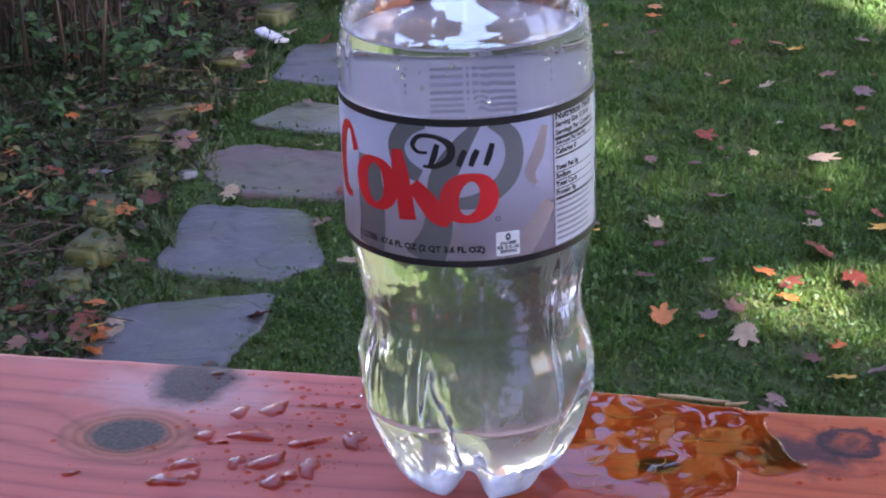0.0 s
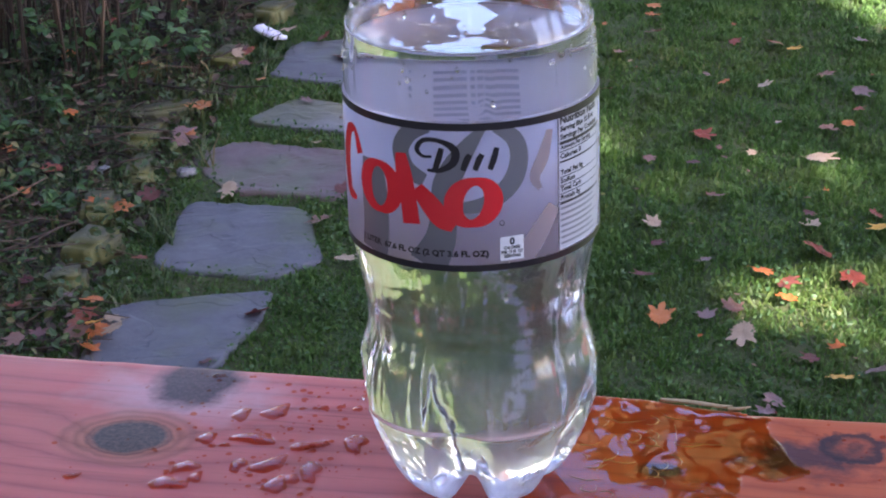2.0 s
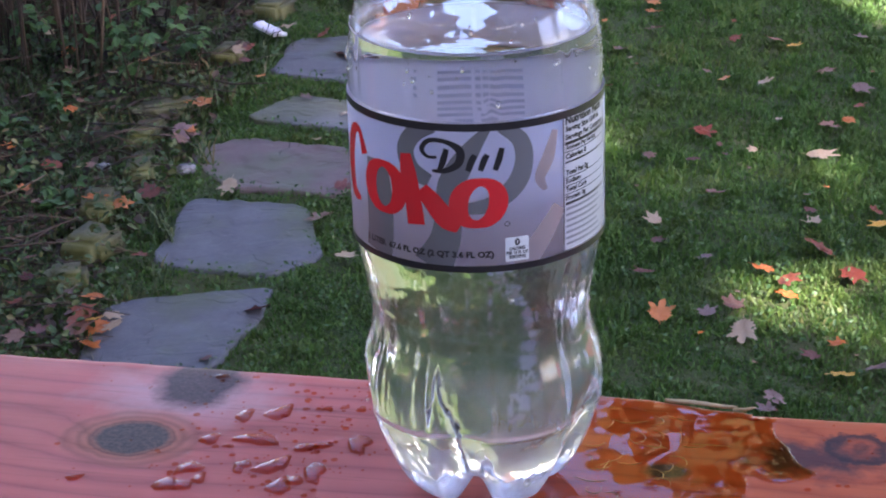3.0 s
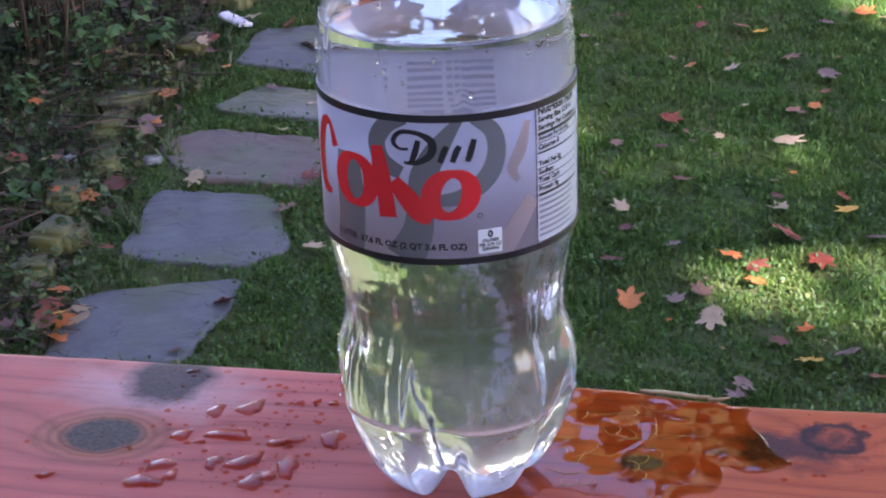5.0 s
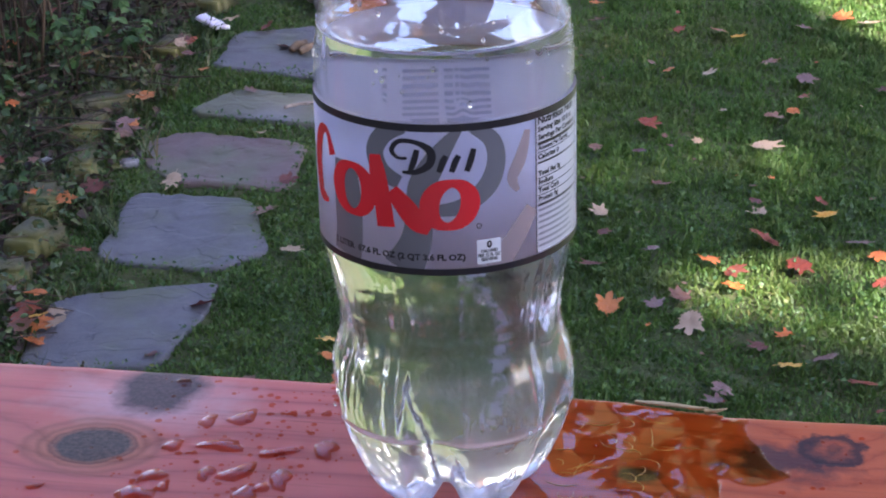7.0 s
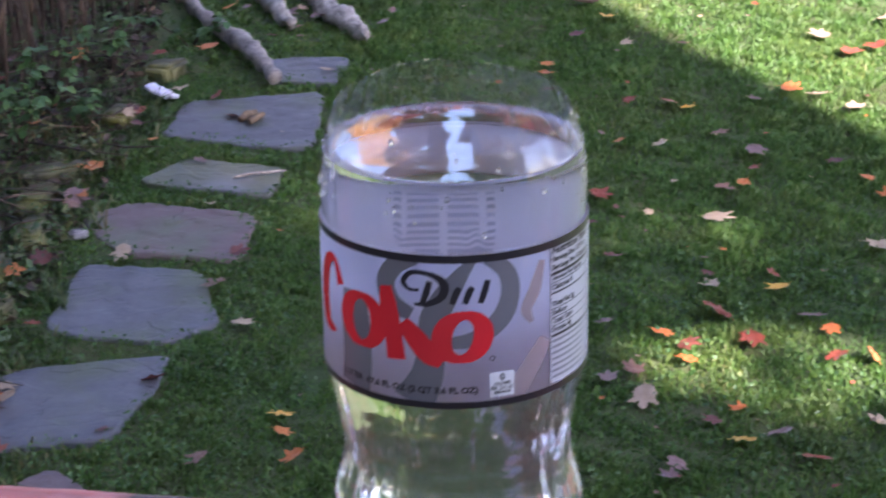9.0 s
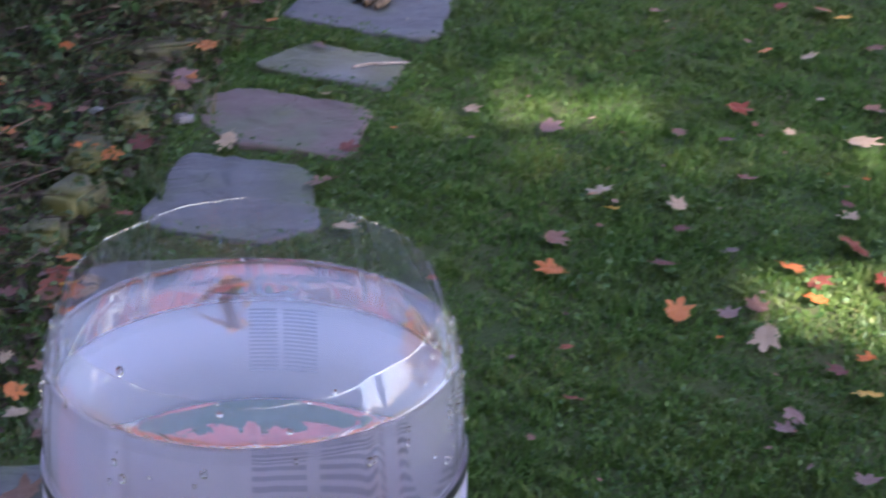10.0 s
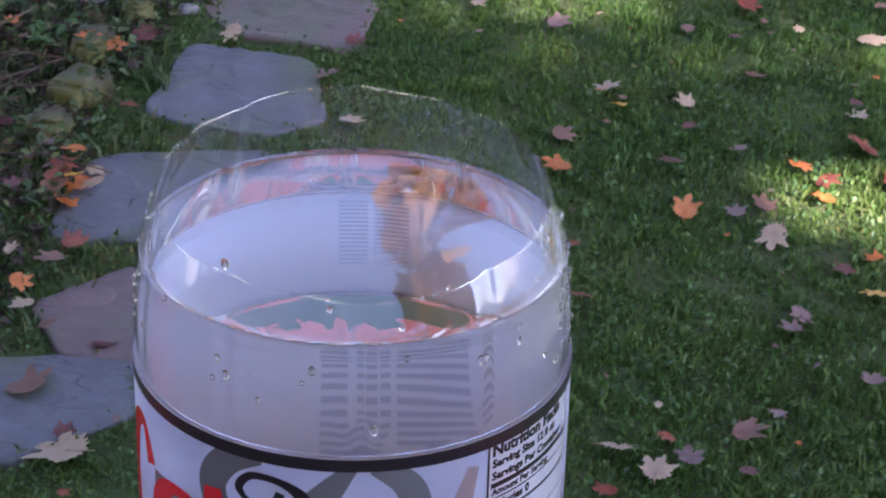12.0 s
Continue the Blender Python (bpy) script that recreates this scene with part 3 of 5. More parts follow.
def flute(a, z):
    """Narrow upright grooves moulded into the wall, two to each foot, none under the label; a ring at the waist and a seam above the feet."""
    ring = -0.0006 * math.exp(-((z - 0.1035) / 0.0022) ** 2) + 0.0005 * math.exp(-((z - 0.0550) / 0.0009) ** 2)
    if 0.136 < z < 0.203:
        return 0.0
    fade = min(1.0, abs(z - 0.136) / 0.012, abs(z - 0.203) / 0.008)
    k = 10 * (a - FOOT_TURN) / (2 * math.pi) + 0.5
    d = abs(k - round(k)) * 36
    groove = -math.exp(-(d / 2.0) ** 2) + 0.45 * math.exp(-((d - 4.2) / 1.6) ** 2)
    if z > 0.2:
        return 0.00045 * groove * fade
    fade *= 1.0 - 0.6 * max(0.0, min(1.0, (0.072 - z) / 0.015))
    return (0.0010 * groove + 0.0005 * math.cos(2 * math.pi * k + math.pi)) * fade + ring


def pinch(a, z):
    """How far the valleys between the feet run up into the belly."""
    up = max(0.0, min(1.0, (0.082 - z) / 0.034))
    c = max(0.0, -math.cos(5 * (a - FOOT_TURN))) ** 1.6
    return 0.0060 * up * up * (3 - 2 * up) * c


def base_z(r, a, deep=0.75):
    """Height of the five-footed base at a radius and direction."""
    q = r / SIDE[-1][0]
    lift = SIDE[-1][1] - BASE_Z
    valley = 0.010 + (lift - 0.010) * q ** 2.3
    foot = lift * max(0.0, (q - 0.46) / 0.54) ** 2.2 if q > 0.46 else 0.010 * (1 - q / 0.46) ** 1.3
    c = 0.5 + 0.5 * math.cos(5 * (a - FOOT_TURN))
    w = min(1.0, c * 1.5)
    w = 0.25 + deep * w * w * (3 - 2 * w)
    return BASE_Z + valley * (1 - w) + foot * w


def bottle_grid(inset, rows_side=170, rows_base=40, sides=240, top=None):
    """Rows of points from the rim (or a given height) to the middle of the base, moved inwards by inset."""
    rows = []
    for i in range(rows_side):
        r, z = spline(SIDE, i / (rows_side - 1))
        if top is not None and z > top:
            continue
        row = []
        for k in range(sides):
            a = 2 * math.pi * k / sides
            # the top was cut off a little askew, lower towards the front
            cut = max(0.0, min(1.0, (z - 0.226) / 0.024)) * (0.0055 * (1 + math.cos(a - 0.15)) + 0.0006 * math.sin(5 * a) + 0.0003 * math.sin(13 * a))
            rr = r + flute(a, z) - pinch(a, z) - inset + cut * 0.28
            if top is not None and 0.1375 < z < 0.1990:
                rr = R_LABEL + 0.0004   # the wet label clings to the wall
            row.append(Vector((rr * math.sin(a), -rr * math.cos(a), z - (cut if top is None else 0))))
        rows.append(row)
    r_end = SIDE[-1][0]
    for i in range(1, rows_base):
        q = 1 - (i / rows_base) ** 1.0
        row = []
        for k in range(sides):
            a = 2 * math.pi * k / sides
            z = base_z(r_end * q, a, 0.75 if top is None else 0.72)
            r = (r_end - pinch(a, SIDE[-1][1]) - inset) * q
            row.append(Vector((r * math.sin(a), -r * math.cos(a), z + inset)))
        rows.append(row)
    return rows


def grid_faces(rows, sides, start=0, flip=False):
    faces = []
    for j in range(rows - 1):
        for k in range(sides):
            a, b = start + j * sides + k, start + j * sides + (k + 1) % sides
            f = (a, a + sides, b + sides, b)
            faces.append(f[::-1] if flip else f)
    return faces


def make_bottle():
    bottle = new("soda_bottle")
    tagged(bottle, "clear plastic soda bottle with cut-off top, silver label", "bottle")
    sides = 240
    outer = bottle_grid(0.0)
    # below the water line the liquid itself lies against the wall
    inner = [row for row in bottle_grid(0.00045)[:75] if row[sides // 2].z > 0.2245]
    verts = [v for row in outer for v in row] + [v for row in inner for v in row]
    n = len(outer)
    faces = [f for f in grid_faces(n, sides) if not 0.141 < verts[f[0]].z < 0.196] + grid_faces(len(inner), sides, n * sides, True)
    faces += [(k, (k + 1) % sides, n * sides + (k + 1) % sides, n * sides + k) for k in range(sides)]
    c0 = len(verts)
    verts.append(Vector((0, 0, base_z(0, 0))))
    last_o = (n - 1) * sides
    faces += [(last_o + k, c0, last_o + (k + 1) % sides) for k in range(sides)]
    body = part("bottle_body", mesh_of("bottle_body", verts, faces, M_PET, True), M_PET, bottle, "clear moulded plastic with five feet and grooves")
    body.visible_shadow = False
    # the label: silver outside, white inside
    zt, zb, off = 0.2005, 0.1360, 0.0006
    sheet, sf, m = [], [], 160
    for z in (zb, zt):
        for o in (off, 0.0002):
            sheet += [((R_LABEL + o) * math.sin(2 * math.pi * k / m), -(R_LABEL + o) * math.cos(2 * math.pi * k / m), z) for k in range(m)]
    for k in range(m):
        j = (k + 1) % m
        sf += [(k, j, 2 * m + j, 2 * m + k), (m + j, m + k, 3 * m + k, 3 * m + j), (k, m + k, m + j, j), (2 * m + k, 2 * m + j, 3 * m + j, 3 * m + k)]
    me = mesh_of("label", sheet, sf, M_SILVER, False)
    me.materials.append(M_FILM)
    for i, p in enumerate(me.polygons):
        p.material_index = 1 if i % 4 == 1 else 0
        p.use_smooth = True
    label = part("label", me, None, bottle, "silver printed label with dark border stripes")

    def wrap(u, z, lift):
        a = u / R_LABEL
        return ((R_LABEL + off + lift) * math.sin(a), -(R_LABEL + off + lift) * math.cos(a), z)

    def stripe(name, z0, z1):
        vs, fs = [], []
        for z in (z0, z1):
            vs += [wrap(2 * math.pi * R_LABEL * k / m, z, 0.00012) for k in range(m)]
        fs = [(k, (k + 1) % m, m + (k + 1) % m, m + k) for k in range(m)]
        part(name, mesh_of(name, vs, fs, M_BLACK, True), M_BLACK, label, "black border stripe")

    stripe("border_stripe", zt - 0.0030, zt + 0.0003)
    stripe("border_stripe", zb - 0.0003, zb + 0.0026)

    def stroke(name, rows, material, lift, closed=False, steps=40, across=4):
        """A ribbon along rows of (u, z, width), bent round the bottle."""
        pts = rows + rows[:3] if closed else rows
        line = [spline(rows[-1:] + pts if closed else pts, ((i + 0.0) / steps)) for i in range(steps + 1)]
        if closed:
            seq = [rows[(i - 1) % len(rows)] for i in range(len(rows) + 3)]
            line = [spline(seq, (1 + len(rows) * i / steps) / (len(seq) - 1)) for i in range(steps + 1)]
        vs, fs = [], []
        for i, (u, z, w) in enumerate(line):
            a, b = line[max(i - 1, 0)], line[min(i + 1, steps)]
            if closed:
                a, b = line[(i - 1) % steps], line[(i + 1) % steps]
            du, dz = b[0] - a[0], b[1] - a[1]
            k = math.hypot(du, dz) or 1
            for j in range(across + 1):
                s = (j / across - 0.5) * w
                vs.append(wrap(u - dz / k * s, min(max(z + du / k * s, zb + 0.0005), zt - 0.0005), lift))
        for i in range(steps):
            for j in range(across):
                a = i * (across + 1) + j
                fs.append((a, a + 1, a + across + 2, a + across + 1))
        return part(name, mesh_of(name, vs, fs, material, True), material, label)

    # pale grey ribbon waves behind the lettering
    stroke("ribbon", [(-0.016, 0.1995, 0.006), (-0.024, 0.1955, 0.0075), (-0.0285, 0.188, 0.008), (-0.026, 0.180, 0.008), (-0.018, 0.1755, 0.006)], M_GREY, 0.00006)
    stroke("ribbon", [(0.0065, 0.1985, 0.003), (0.002, 0.1930, 0.006), (-0.004, 0.184, 0.0095), (-0.009, 0.174, 0.011), (-0.010, 0.163, 0.011), (-0.012, 0.150, 0.013), (-0.018, 0.1375, 0.017)], M_GREY, 0.00006)
    stroke("ribbon", [(0.012, 0.199, 0.005), (0.0195, 0.193, 0.007), (0.0215, 0.184, 0.008), (0.018, 0.174, 0.0085), (0.008, 0.166, 0.007), (-0.003, 0.1640, 0.005)], M_GREY, 0.00005)
    stroke("ribbon", [(0.036, 0.194, 0.003), (0.0325, 0.183, 0.006), (0.0285, 0.175, 0.005), (0.031, 0.169, 0.002)], M_MAUVE, 0.00006)
    stroke("ribbon", [(0.038, 0.160, 0.007), (0.032, 0.152, 0.009), (0.024, 0.142, 0.010), (0.018, 0.137, 0.010)], M_MAUVE, 0.00005)
    stroke("ribbon", [(-0.045, 0.180, 0.013), (-0.0445, 0.165, 0.0165), (-0.0445, 0.150, 0.0165), (-0.046, 0.1385, 0.0165)], M_GREY, 0.00004)
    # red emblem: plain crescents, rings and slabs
    ring = lambda u, z, a, b, thick, thin, lean=0.0: [(u + a * math.cos(t) + lean * b * math.sin(t), z + b * math.sin(t), thin + (thick - thin) * abs(math.cos(t)) ** 1.3) for t in (2 * math.pi * k / 12 for k in range(12))]
    stroke("red_emblem", ring(-0.0408, 0.1690, 0.0086, 0.0102, 0.0078, 0.0030), M_RED, 0.00018, True, 48)
    stroke("red_emblem", [(-0.0285, 0.1862, 0.0050), (-0.0275, 0.178, 0.0076), (-0.0258, 0.168, 0.0076), (-0.0245, 0.1555, 0.0080)], M_RED, 0.00018)
    stroke("red_emblem", [(-0.0215, 0.1720, 0.0060), (-0.0165, 0.1660, 0.0085), (-0.0110, 0.1590, 0.0085), (-0.0060, 0.1555, 0.0045)], M_RED, 0.00020)
    stroke("red_emblem", ring(0.0022, 0.1665, 0.0082, 0.0092, 0.0080, 0.0036, 0.12), M_RED, 0.00018, True, 48)
    stroke("red_emblem", [(-0.0535, 0.1800, 0.0050), (-0.0575, 0.1895, 0.0032), (-0.0640, 0.1870, 0.0060), (-0.0690, 0.1740, 0.0095), (-0.0665, 0.1610, 0.0075), (-0.0585, 0.1585, 0.0020)], M_RED, 0.00016, False, 50)
    # black flourish above it: a swash and slanted bars
    stroke("black_flourish", [(-0.0145, 0.1862, 0.0012), (-0.0185, 0.1862, 0.0014), (-0.0208, 0.1893, 0.0022), (-0.0175, 0.1932, 0.0020), (-0.0105, 0.1930, 0.0020), (-0.0050, 0.1895, 0.0034), (-0.0055, 0.1840, 0.0032), (-0.0110, 0.1805, 0.0022), (-0.0165, 0.1802, 0.0012)], M_BLACK, 0.00020, False, 50)
    for u, top in ((-0.0115, 0.1900), (0.0000, 0.1875), (0.0050, 0.1875), (0.0110, 0.1900)):
        stroke("black_flourish", [(u + 0.0012, top, 0.0022), (u - 0.0002, 0.1850, 0.0027), (u - 0.0018, 0.1806, 0.0022)], M_BLACK, 0.00020, False, 12)
    stroke("trade_mark", ring(0.0137, 0.1567, 0.0010, 0.0010, 0.0003, 0.0003), M_BLACK, 0.00018, True, 16, 1)

    def panel(name, u0, u1, z0, z1, material, lift):
        k = 12
        vs = [wrap(u0 + (u1 - u0) * i / k, z, lift) for z in (z0, z1) for i in range(k + 1)]
        fs = [(i, i + 1, k + 2 + i, k + 1 + i) for i in range(k)]
        return part(name, mesh_of(name, vs, fs, material, True), material, label)

    def words(name, body, u, z, size, material, lift, squeeze=1.0, width=None, centre=False, tilt=0.0):
        cu = bpy.data.curves.new("words", "FONT")
        cu.body, cu.size, cu.resolution_u = body, size, 2
        cu.offset = size * 0.045
        ob = new("words", cu)
        me = bpy.data.meshes.new_from_object(ob.evaluated_get(bpy.context.evaluated_depsgraph_get()))
        bpy.data.objects.remove(ob)
        me.name = name
        xs_ = [v.co.x for v in me.vertices]
        lo, hi = min(xs_), max(xs_)
        k = width / (hi - lo) if width else squeeze
        for v in me.vertices:
            x = (v.co.x - ((lo + hi) / 2 if centre else lo)) * k
            v.co = wrap(u + x, z + v.co.y + tilt * x, lift)
        me.materials.clear()
        return part(name, me, material, label)

    words("volume_text", "2 LITER  67.6 FL OZ (2 QT 3.6 FL OZ)", -0.0535, 0.1425, 0.0036, M_BLACK, 0.00020, width=0.0615)
    panel("calorie_badge", 0.0127, 0.0228, 0.1398, 0.1505, M_WHITE, 0.00014)
    words("calorie_text", "0", 0.0178, 0.1468, 0.0042, M_BLACK, 0.00022, centre=True)
    for row, s in zip(("CALORIES", "PER 12 FL OZ", "SERVING"), (0.1448, 0.1429, 0.1411)):
        words("calorie_text", row, 0.0178, s, 0.0019, M_BLACK, 0.00022, width=0.0070 if row != "PER 12 FL OZ" else 0.0094, centre=True)
    panel("facts_panel", 0.0402, 0.0760, 0.1392, 0.1990, M_FACTS, 0.00010)
    panel("facts_border", 0.0400, 0.0406, 0.1390, 0.1995, M_BLACK, 0.00016)
    lines = (("Nutrition Facts", 0.1948, 0.0045), ("Serving Size 12 fl oz", 0.1915, 0.0031), ("Servings Per Container", 0.1880, 0.0031), ("Amount Per Serving", 0.1836, 0.0026),
             ("Calories 0", 0.1796, 0.0032), ("Total Fat 0g", 0.1725, 0.0030), ("Sodium", 0.1688, 0.0030), ("Total Carb", 0.1651, 0.0030), ("Protein 0g", 0.1614, 0.0030))
    for body_, z, s in lines:
        words("facts_text", body_, 0.0414, z, s, M_BLACK, 0.00022)
    for z, h in ((0.1870, 0.0014), (0.1828, 0.0004), (0.1785, 0.0008), (0.1716, 0.0004), (0.1679, 0.0004), (0.1642, 0.0004), (0.1604, 0.0012)):
        panel("facts_rule", 0.0412, 0.0750, z - h, z, M_BLACK, 0.00016)
    rnd = random.Random(8)
    for i in range(7):
        panel("small_print", 0.0414, 0.0414 + rnd.uniform(0.022, 0.033), 0.1580 - i * 0.0026 - 0.0011, 0.1580 - i * 0.0026, M_GREY, 0.00016)
    # print on the back of the label, which shows through the water
    for i in range(16):
        panel("small_print", 0.1625, 0.1722, 0.1540 + i * 0.0026, 0.1553 + i * 0.0026, M_FAINT, -0.00075)
        panel("small_print", 0.1740, 0.1820, 0.1540 + i * 0.0026, 0.1553 + i * 0.0026, M_FAINT, -0.00075)
    return bottle


n_ = Nodes("label_silver")
v_ = n_.coords()
f_ = n_.noise(v_, 45, 3)

def film(n, color, share):
    """Thin printed film that lets part of the light through."""
    n.done(color, 0.20)
    tr = n.add("BsdfTranslucent", Color=(0.93, 0.90, 1.0, 1))
    mx = n.add("MixShader", Fac=share)
    n.tree.links.new(n.bsdf.outputs[0], mx.inputs[1])
    n.tree.links.new(tr.outputs[0], mx.inputs[2])
    n.tree.links.new(mx.outputs[0], n.tree.nodes["Material Output"].inputs[0])
    return n.mat


M_SILVER = film(n_, n_.ramp(f_, (0.3, (0.40, 0.40, 0.46)), (0.7, (0.48, 0.47, 0.54))), 0.7)
M_FILM = film(Nodes("label_inside"), (0.93, 0.89, 1.0), 0.75)
M_FAINT = film(Nodes("faint_back_print"), (0.52, 0.53, 0.64), 0.45)
BOTTLE = make_bottle()


def make_water():
    """The liquid in the bottle, with a slightly raised rim where it meets the plastic."""
    sides, level = 240, 0.2287
    rows = bottle_grid(0.00030, top=level)
    verts = [v for row in rows for v in row]
    n = len(rows)
    faces = grid_faces(n, sides)
    r0 = math.hypot(rows[0][0].x, rows[0][0].y)
    tops = [(1.0, 0.0011), (0.985, 0.0004), (0.96, 0.0001), (0.9, 0.0), (0.5, 0.0), (0.2, 0.0)]
    start = len(verts)
    for q, h in tops:
        verts += [Vector((v.x * q, v.y * q, level + h)) for v in rows[0]]
    first = start
    faces += [(k, (k + 1) % sides, first + (k + 1) % sides, first + k) for k in range(sides)]
    faces += grid_faces(len(tops), sides, start, True)
    c = len(verts)
    verts += [Vector((0, 0, level)), Vector((0, 0, base_z(0, 0) + 0.0003))]
    lt, lb = start + (len(tops) - 1) * sides, (n - 1) * sides
    faces += [(lt + k, lt + (k + 1) % sides, c) for k in range(sides)]
    faces += [(lb + (k + 1) % sides, lb + k, c + 1) for k in range(sides)]
    me = mesh_of("water", verts, faces, M_WATER, True)
    bm = bmesh.new()
    bm.from_mesh(me)
    bmesh.ops.recalc_face_normals(bm, faces=list(bm.faces))
    bm.to_mesh(me)
    bm.free()
    me.shade_smooth()
    ob = new("water", me)
    ob.visible_shadow = False
    return tagged(ob, "clear water filling the plastic bottle nearly to its rim", "water")


make_water()


def beads_on_bottle():
    rnd = random.Random(12)
    pieces = []
    for i in range(120):
        z = rnd.choice((rnd.uniform(0.205, 0.243), rnd.uniform(0.215, 0.243), rnd.uniform(0.057, 0.242)))
        if 0.134 < z < 0.203:
            continue
        a = rnd.choice((rnd.uniform(-1.7, -1.2), rnd.uniform(1.2, 1.7), rnd.uniform(-1.6, 1.6)))
        t = next(k / 400 for k in range(401) if spline(SIDE, k / 400)[1] <= z)
        r = spline(SIDE, t)[0]
        s = rnd.uniform(0.0003, 0.0011)
        bm = bmesh.new()
        bmesh.ops.create_icosphere(bm, subdivisions=2, radius=1)
        m = Matrix.Translation((r * math.sin(a), -r * math.cos(a), z)) @ Matrix.Rotation(a, 4, "Z") @ Matrix.Diagonal((s, s * 0.6, s * rnd.uniform(1, 1.5), 1))
        pieces.append(([m @ v.co for v in bm.verts], [tuple(v.index for v in f.verts) for f in bm.faces]))
        bm.free()
    v, f = merge(pieces)
    ob = new("bottle_droplets", mesh_of("bottle_droplets", v, f, M_BEAD, True))
    ob.visible_shadow = False
    tagged(ob, "tiny water beads clinging to the plastic bottle", "water drops", kind="stuff")


beads_on_bottle()

# ---- stepping stones ----


def flagstone(corners, material, label, thick=0.035, proud=0.006):
    """A flat riven stone: a rounded outline with an uneven edge and top."""
    pts = [Vector((x, y)) for x, y in corners]
    for _ in range(2):
        nxt = []
        for i, p in enumerate(pts):
            q = pts[(i + 1) % len(pts)]
            nxt += [p.lerp(q, 0.09), p.lerp(q, 0.91)]
        pts = nxt
    dense = []
    for i, p in enumerate(pts):
        q = pts[(i + 1) % len(pts)]
        k = max(1, int((q - p).length / 0.018))
        dense += [p.lerp(q, j / k) for j in range(k)]
    c = sum(dense, Vector((0, 0))) / len(dense)
    seed = c.x * 7 + c.y * 3
    ring = [c + (p - c) * (1 + 0.045 * noise.noise(Vector((p.x * 11, p.y * 11, seed))) + 0.03 * noise.noise(Vector((p.x * 34, p.y * 34, seed))) + 0.012 * noise.noise(Vector((p.x * 90, p.y * 90, seed)))) for p in dense]
    n = len(ring)
    verts, faces = [], []
    top = ground_z(c.x, c.y) + proud
    levels = ((0.985, -thick), (1.0, -0.006), (0.99, -0.001)) + tuple((0.96 - 0.04 * i, 0.0) for i in range(23))
    for q, dz in levels:
        for p in ring:
            v = c + (p - c) * q
            bumpy = 0.003 * noise.noise(Vector((v.x * 6, v.y * 6, seed))) + 0.0015 * noise.noise(Vector((v.x * 25, v.y * 25, seed)))
            # riven layers end in low ledges
            layer = noise.noise(Vector((v.x * 3.2 + seed, v.y * 6.5, 2))) + 0.25 * noise.noise(Vector((v.x * 22, v.y * 22, seed)))
            bumpy += 0.0035 * (max(0.0, min(1.0, (layer - 0.10) / 0.05)) - max(0.0, min(1.0, (-0.30 - layer) / 0.05)))
            verts.append((v.x, v.y, top + 0.096 * (v.y - c.y) + dz + (bumpy if dz > -0.002 else 0)))
    last = len(levels) - 1
    for j in range(last):
        for k in range(n):
            a, b = j * n + k, j * n + (k + 1) % n
            faces.append((a, b, b + n, a + n))
    verts.append((c.x, c.y, top))
    faces += [(last * n + k, last * n + (k + 1) % n, len(verts) - 1) for k in range(n)]
    ob = new("stepping_stone", mesh_of("stepping_stone", verts, faces, material, True))
    tagged(ob, label, "stepping stone", "stepping stones of the garden path")
    return [(p.x, p.y) for p in ring]


BLUE, RED = "blue-grey slate stepping stone sunk in the lawn", "dull reddish slate stepping stone sunk in the lawn"
STONES = [flagstone(c, m, l) for c, m, l in (
    (((-0.556, 5.606), (-0.267, 5.615), (-0.30, 5.40), (-0.50, 5.43)), M_SLATE, BLUE),
    (((-0.752, 5.275), (-0.335, 5.342), (-0.355, 4.90), (-0.80, 5.03)), M_SLATE, BLUE),
    (((-0.83, 4.715), (-0.706, 4.89), (-0.42, 4.79), (-0.458, 4.60)), M_MOSSLATE, "mossy grey slate stepping stone sunk in the lawn"),
    (((-0.95, 4.488), (-0.84, 4.60), (-0.475, 4.495), (-0.512, 4.23), (-0.82, 4.28)), M_REDSLATE, RED),
    (((-0.915, 4.225), (-0.605, 4.18), (-0.528, 3.893), (-0.652, 3.80), (-0.95, 3.87)), M_SLATE, BLUE),
    (((-1.02, 3.69), (-0.63, 3.75), (-0.655, 3.58), (-0.735, 3.37), (-1.05, 3.35)), M_SLATE, BLUE),
    (((-1.01, 3.109), (-0.836, 3.27), (-0.69, 3.113), (-0.75, 2.95), (-0.91, 2.95)), M_REDSLATE, RED),
    (((-1.10, 2.921), (-0.773, 2.97), (-0.72, 2.79), (-0.95, 2.60)), M_SLATE, BLUE))]


def inside(poly, x, y, grow=0.0):
    hit = False
    for (x0, y0), (x1, y1) in zip(poly, poly[1:] + poly[:1]):
        if (y0 > y) != (y1 > y) and x < (x1 - x0) * (y - y0) / (y1 - y0) + x0:
            hit = not hit
    return hit


def stone_mask(nx=340, ny=420, x0=-1.7, x1=1.7, y0=2.3, y1=6.5):
    mask = np.zeros((ny, nx), bool)
    for ring_ in STONES:
        cx, cy = sum(p[0] for p in ring_) / len(ring_), sum(p[1] for p in ring_) / len(ring_)
        poly = [(cx + (p[0] - cx) * 0.945, cy + (p[1] - cy) * 0.945) for p in ring_]
        px, py = [p[0] for p in poly], [p[1] for p in poly]
        for j in range(max(0, int((min(py) - y0) / (y1 - y0) * ny)), min(ny, int((max(py) - y0) / (y1 - y0) * ny) + 1)):
            for i in range(max(0, int((min(px) - x0) / (x1 - x0) * nx)), min(nx, int((max(px) - x0) / (x1 - x0) * nx) + 1)):
                mask[j, i] |= inside(poly, x0 + (i + 0.5) / nx * (x1 - x0), y0 + (j + 0.5) / ny * (y1 - y0))
    return mask


MASK = stone_mask()


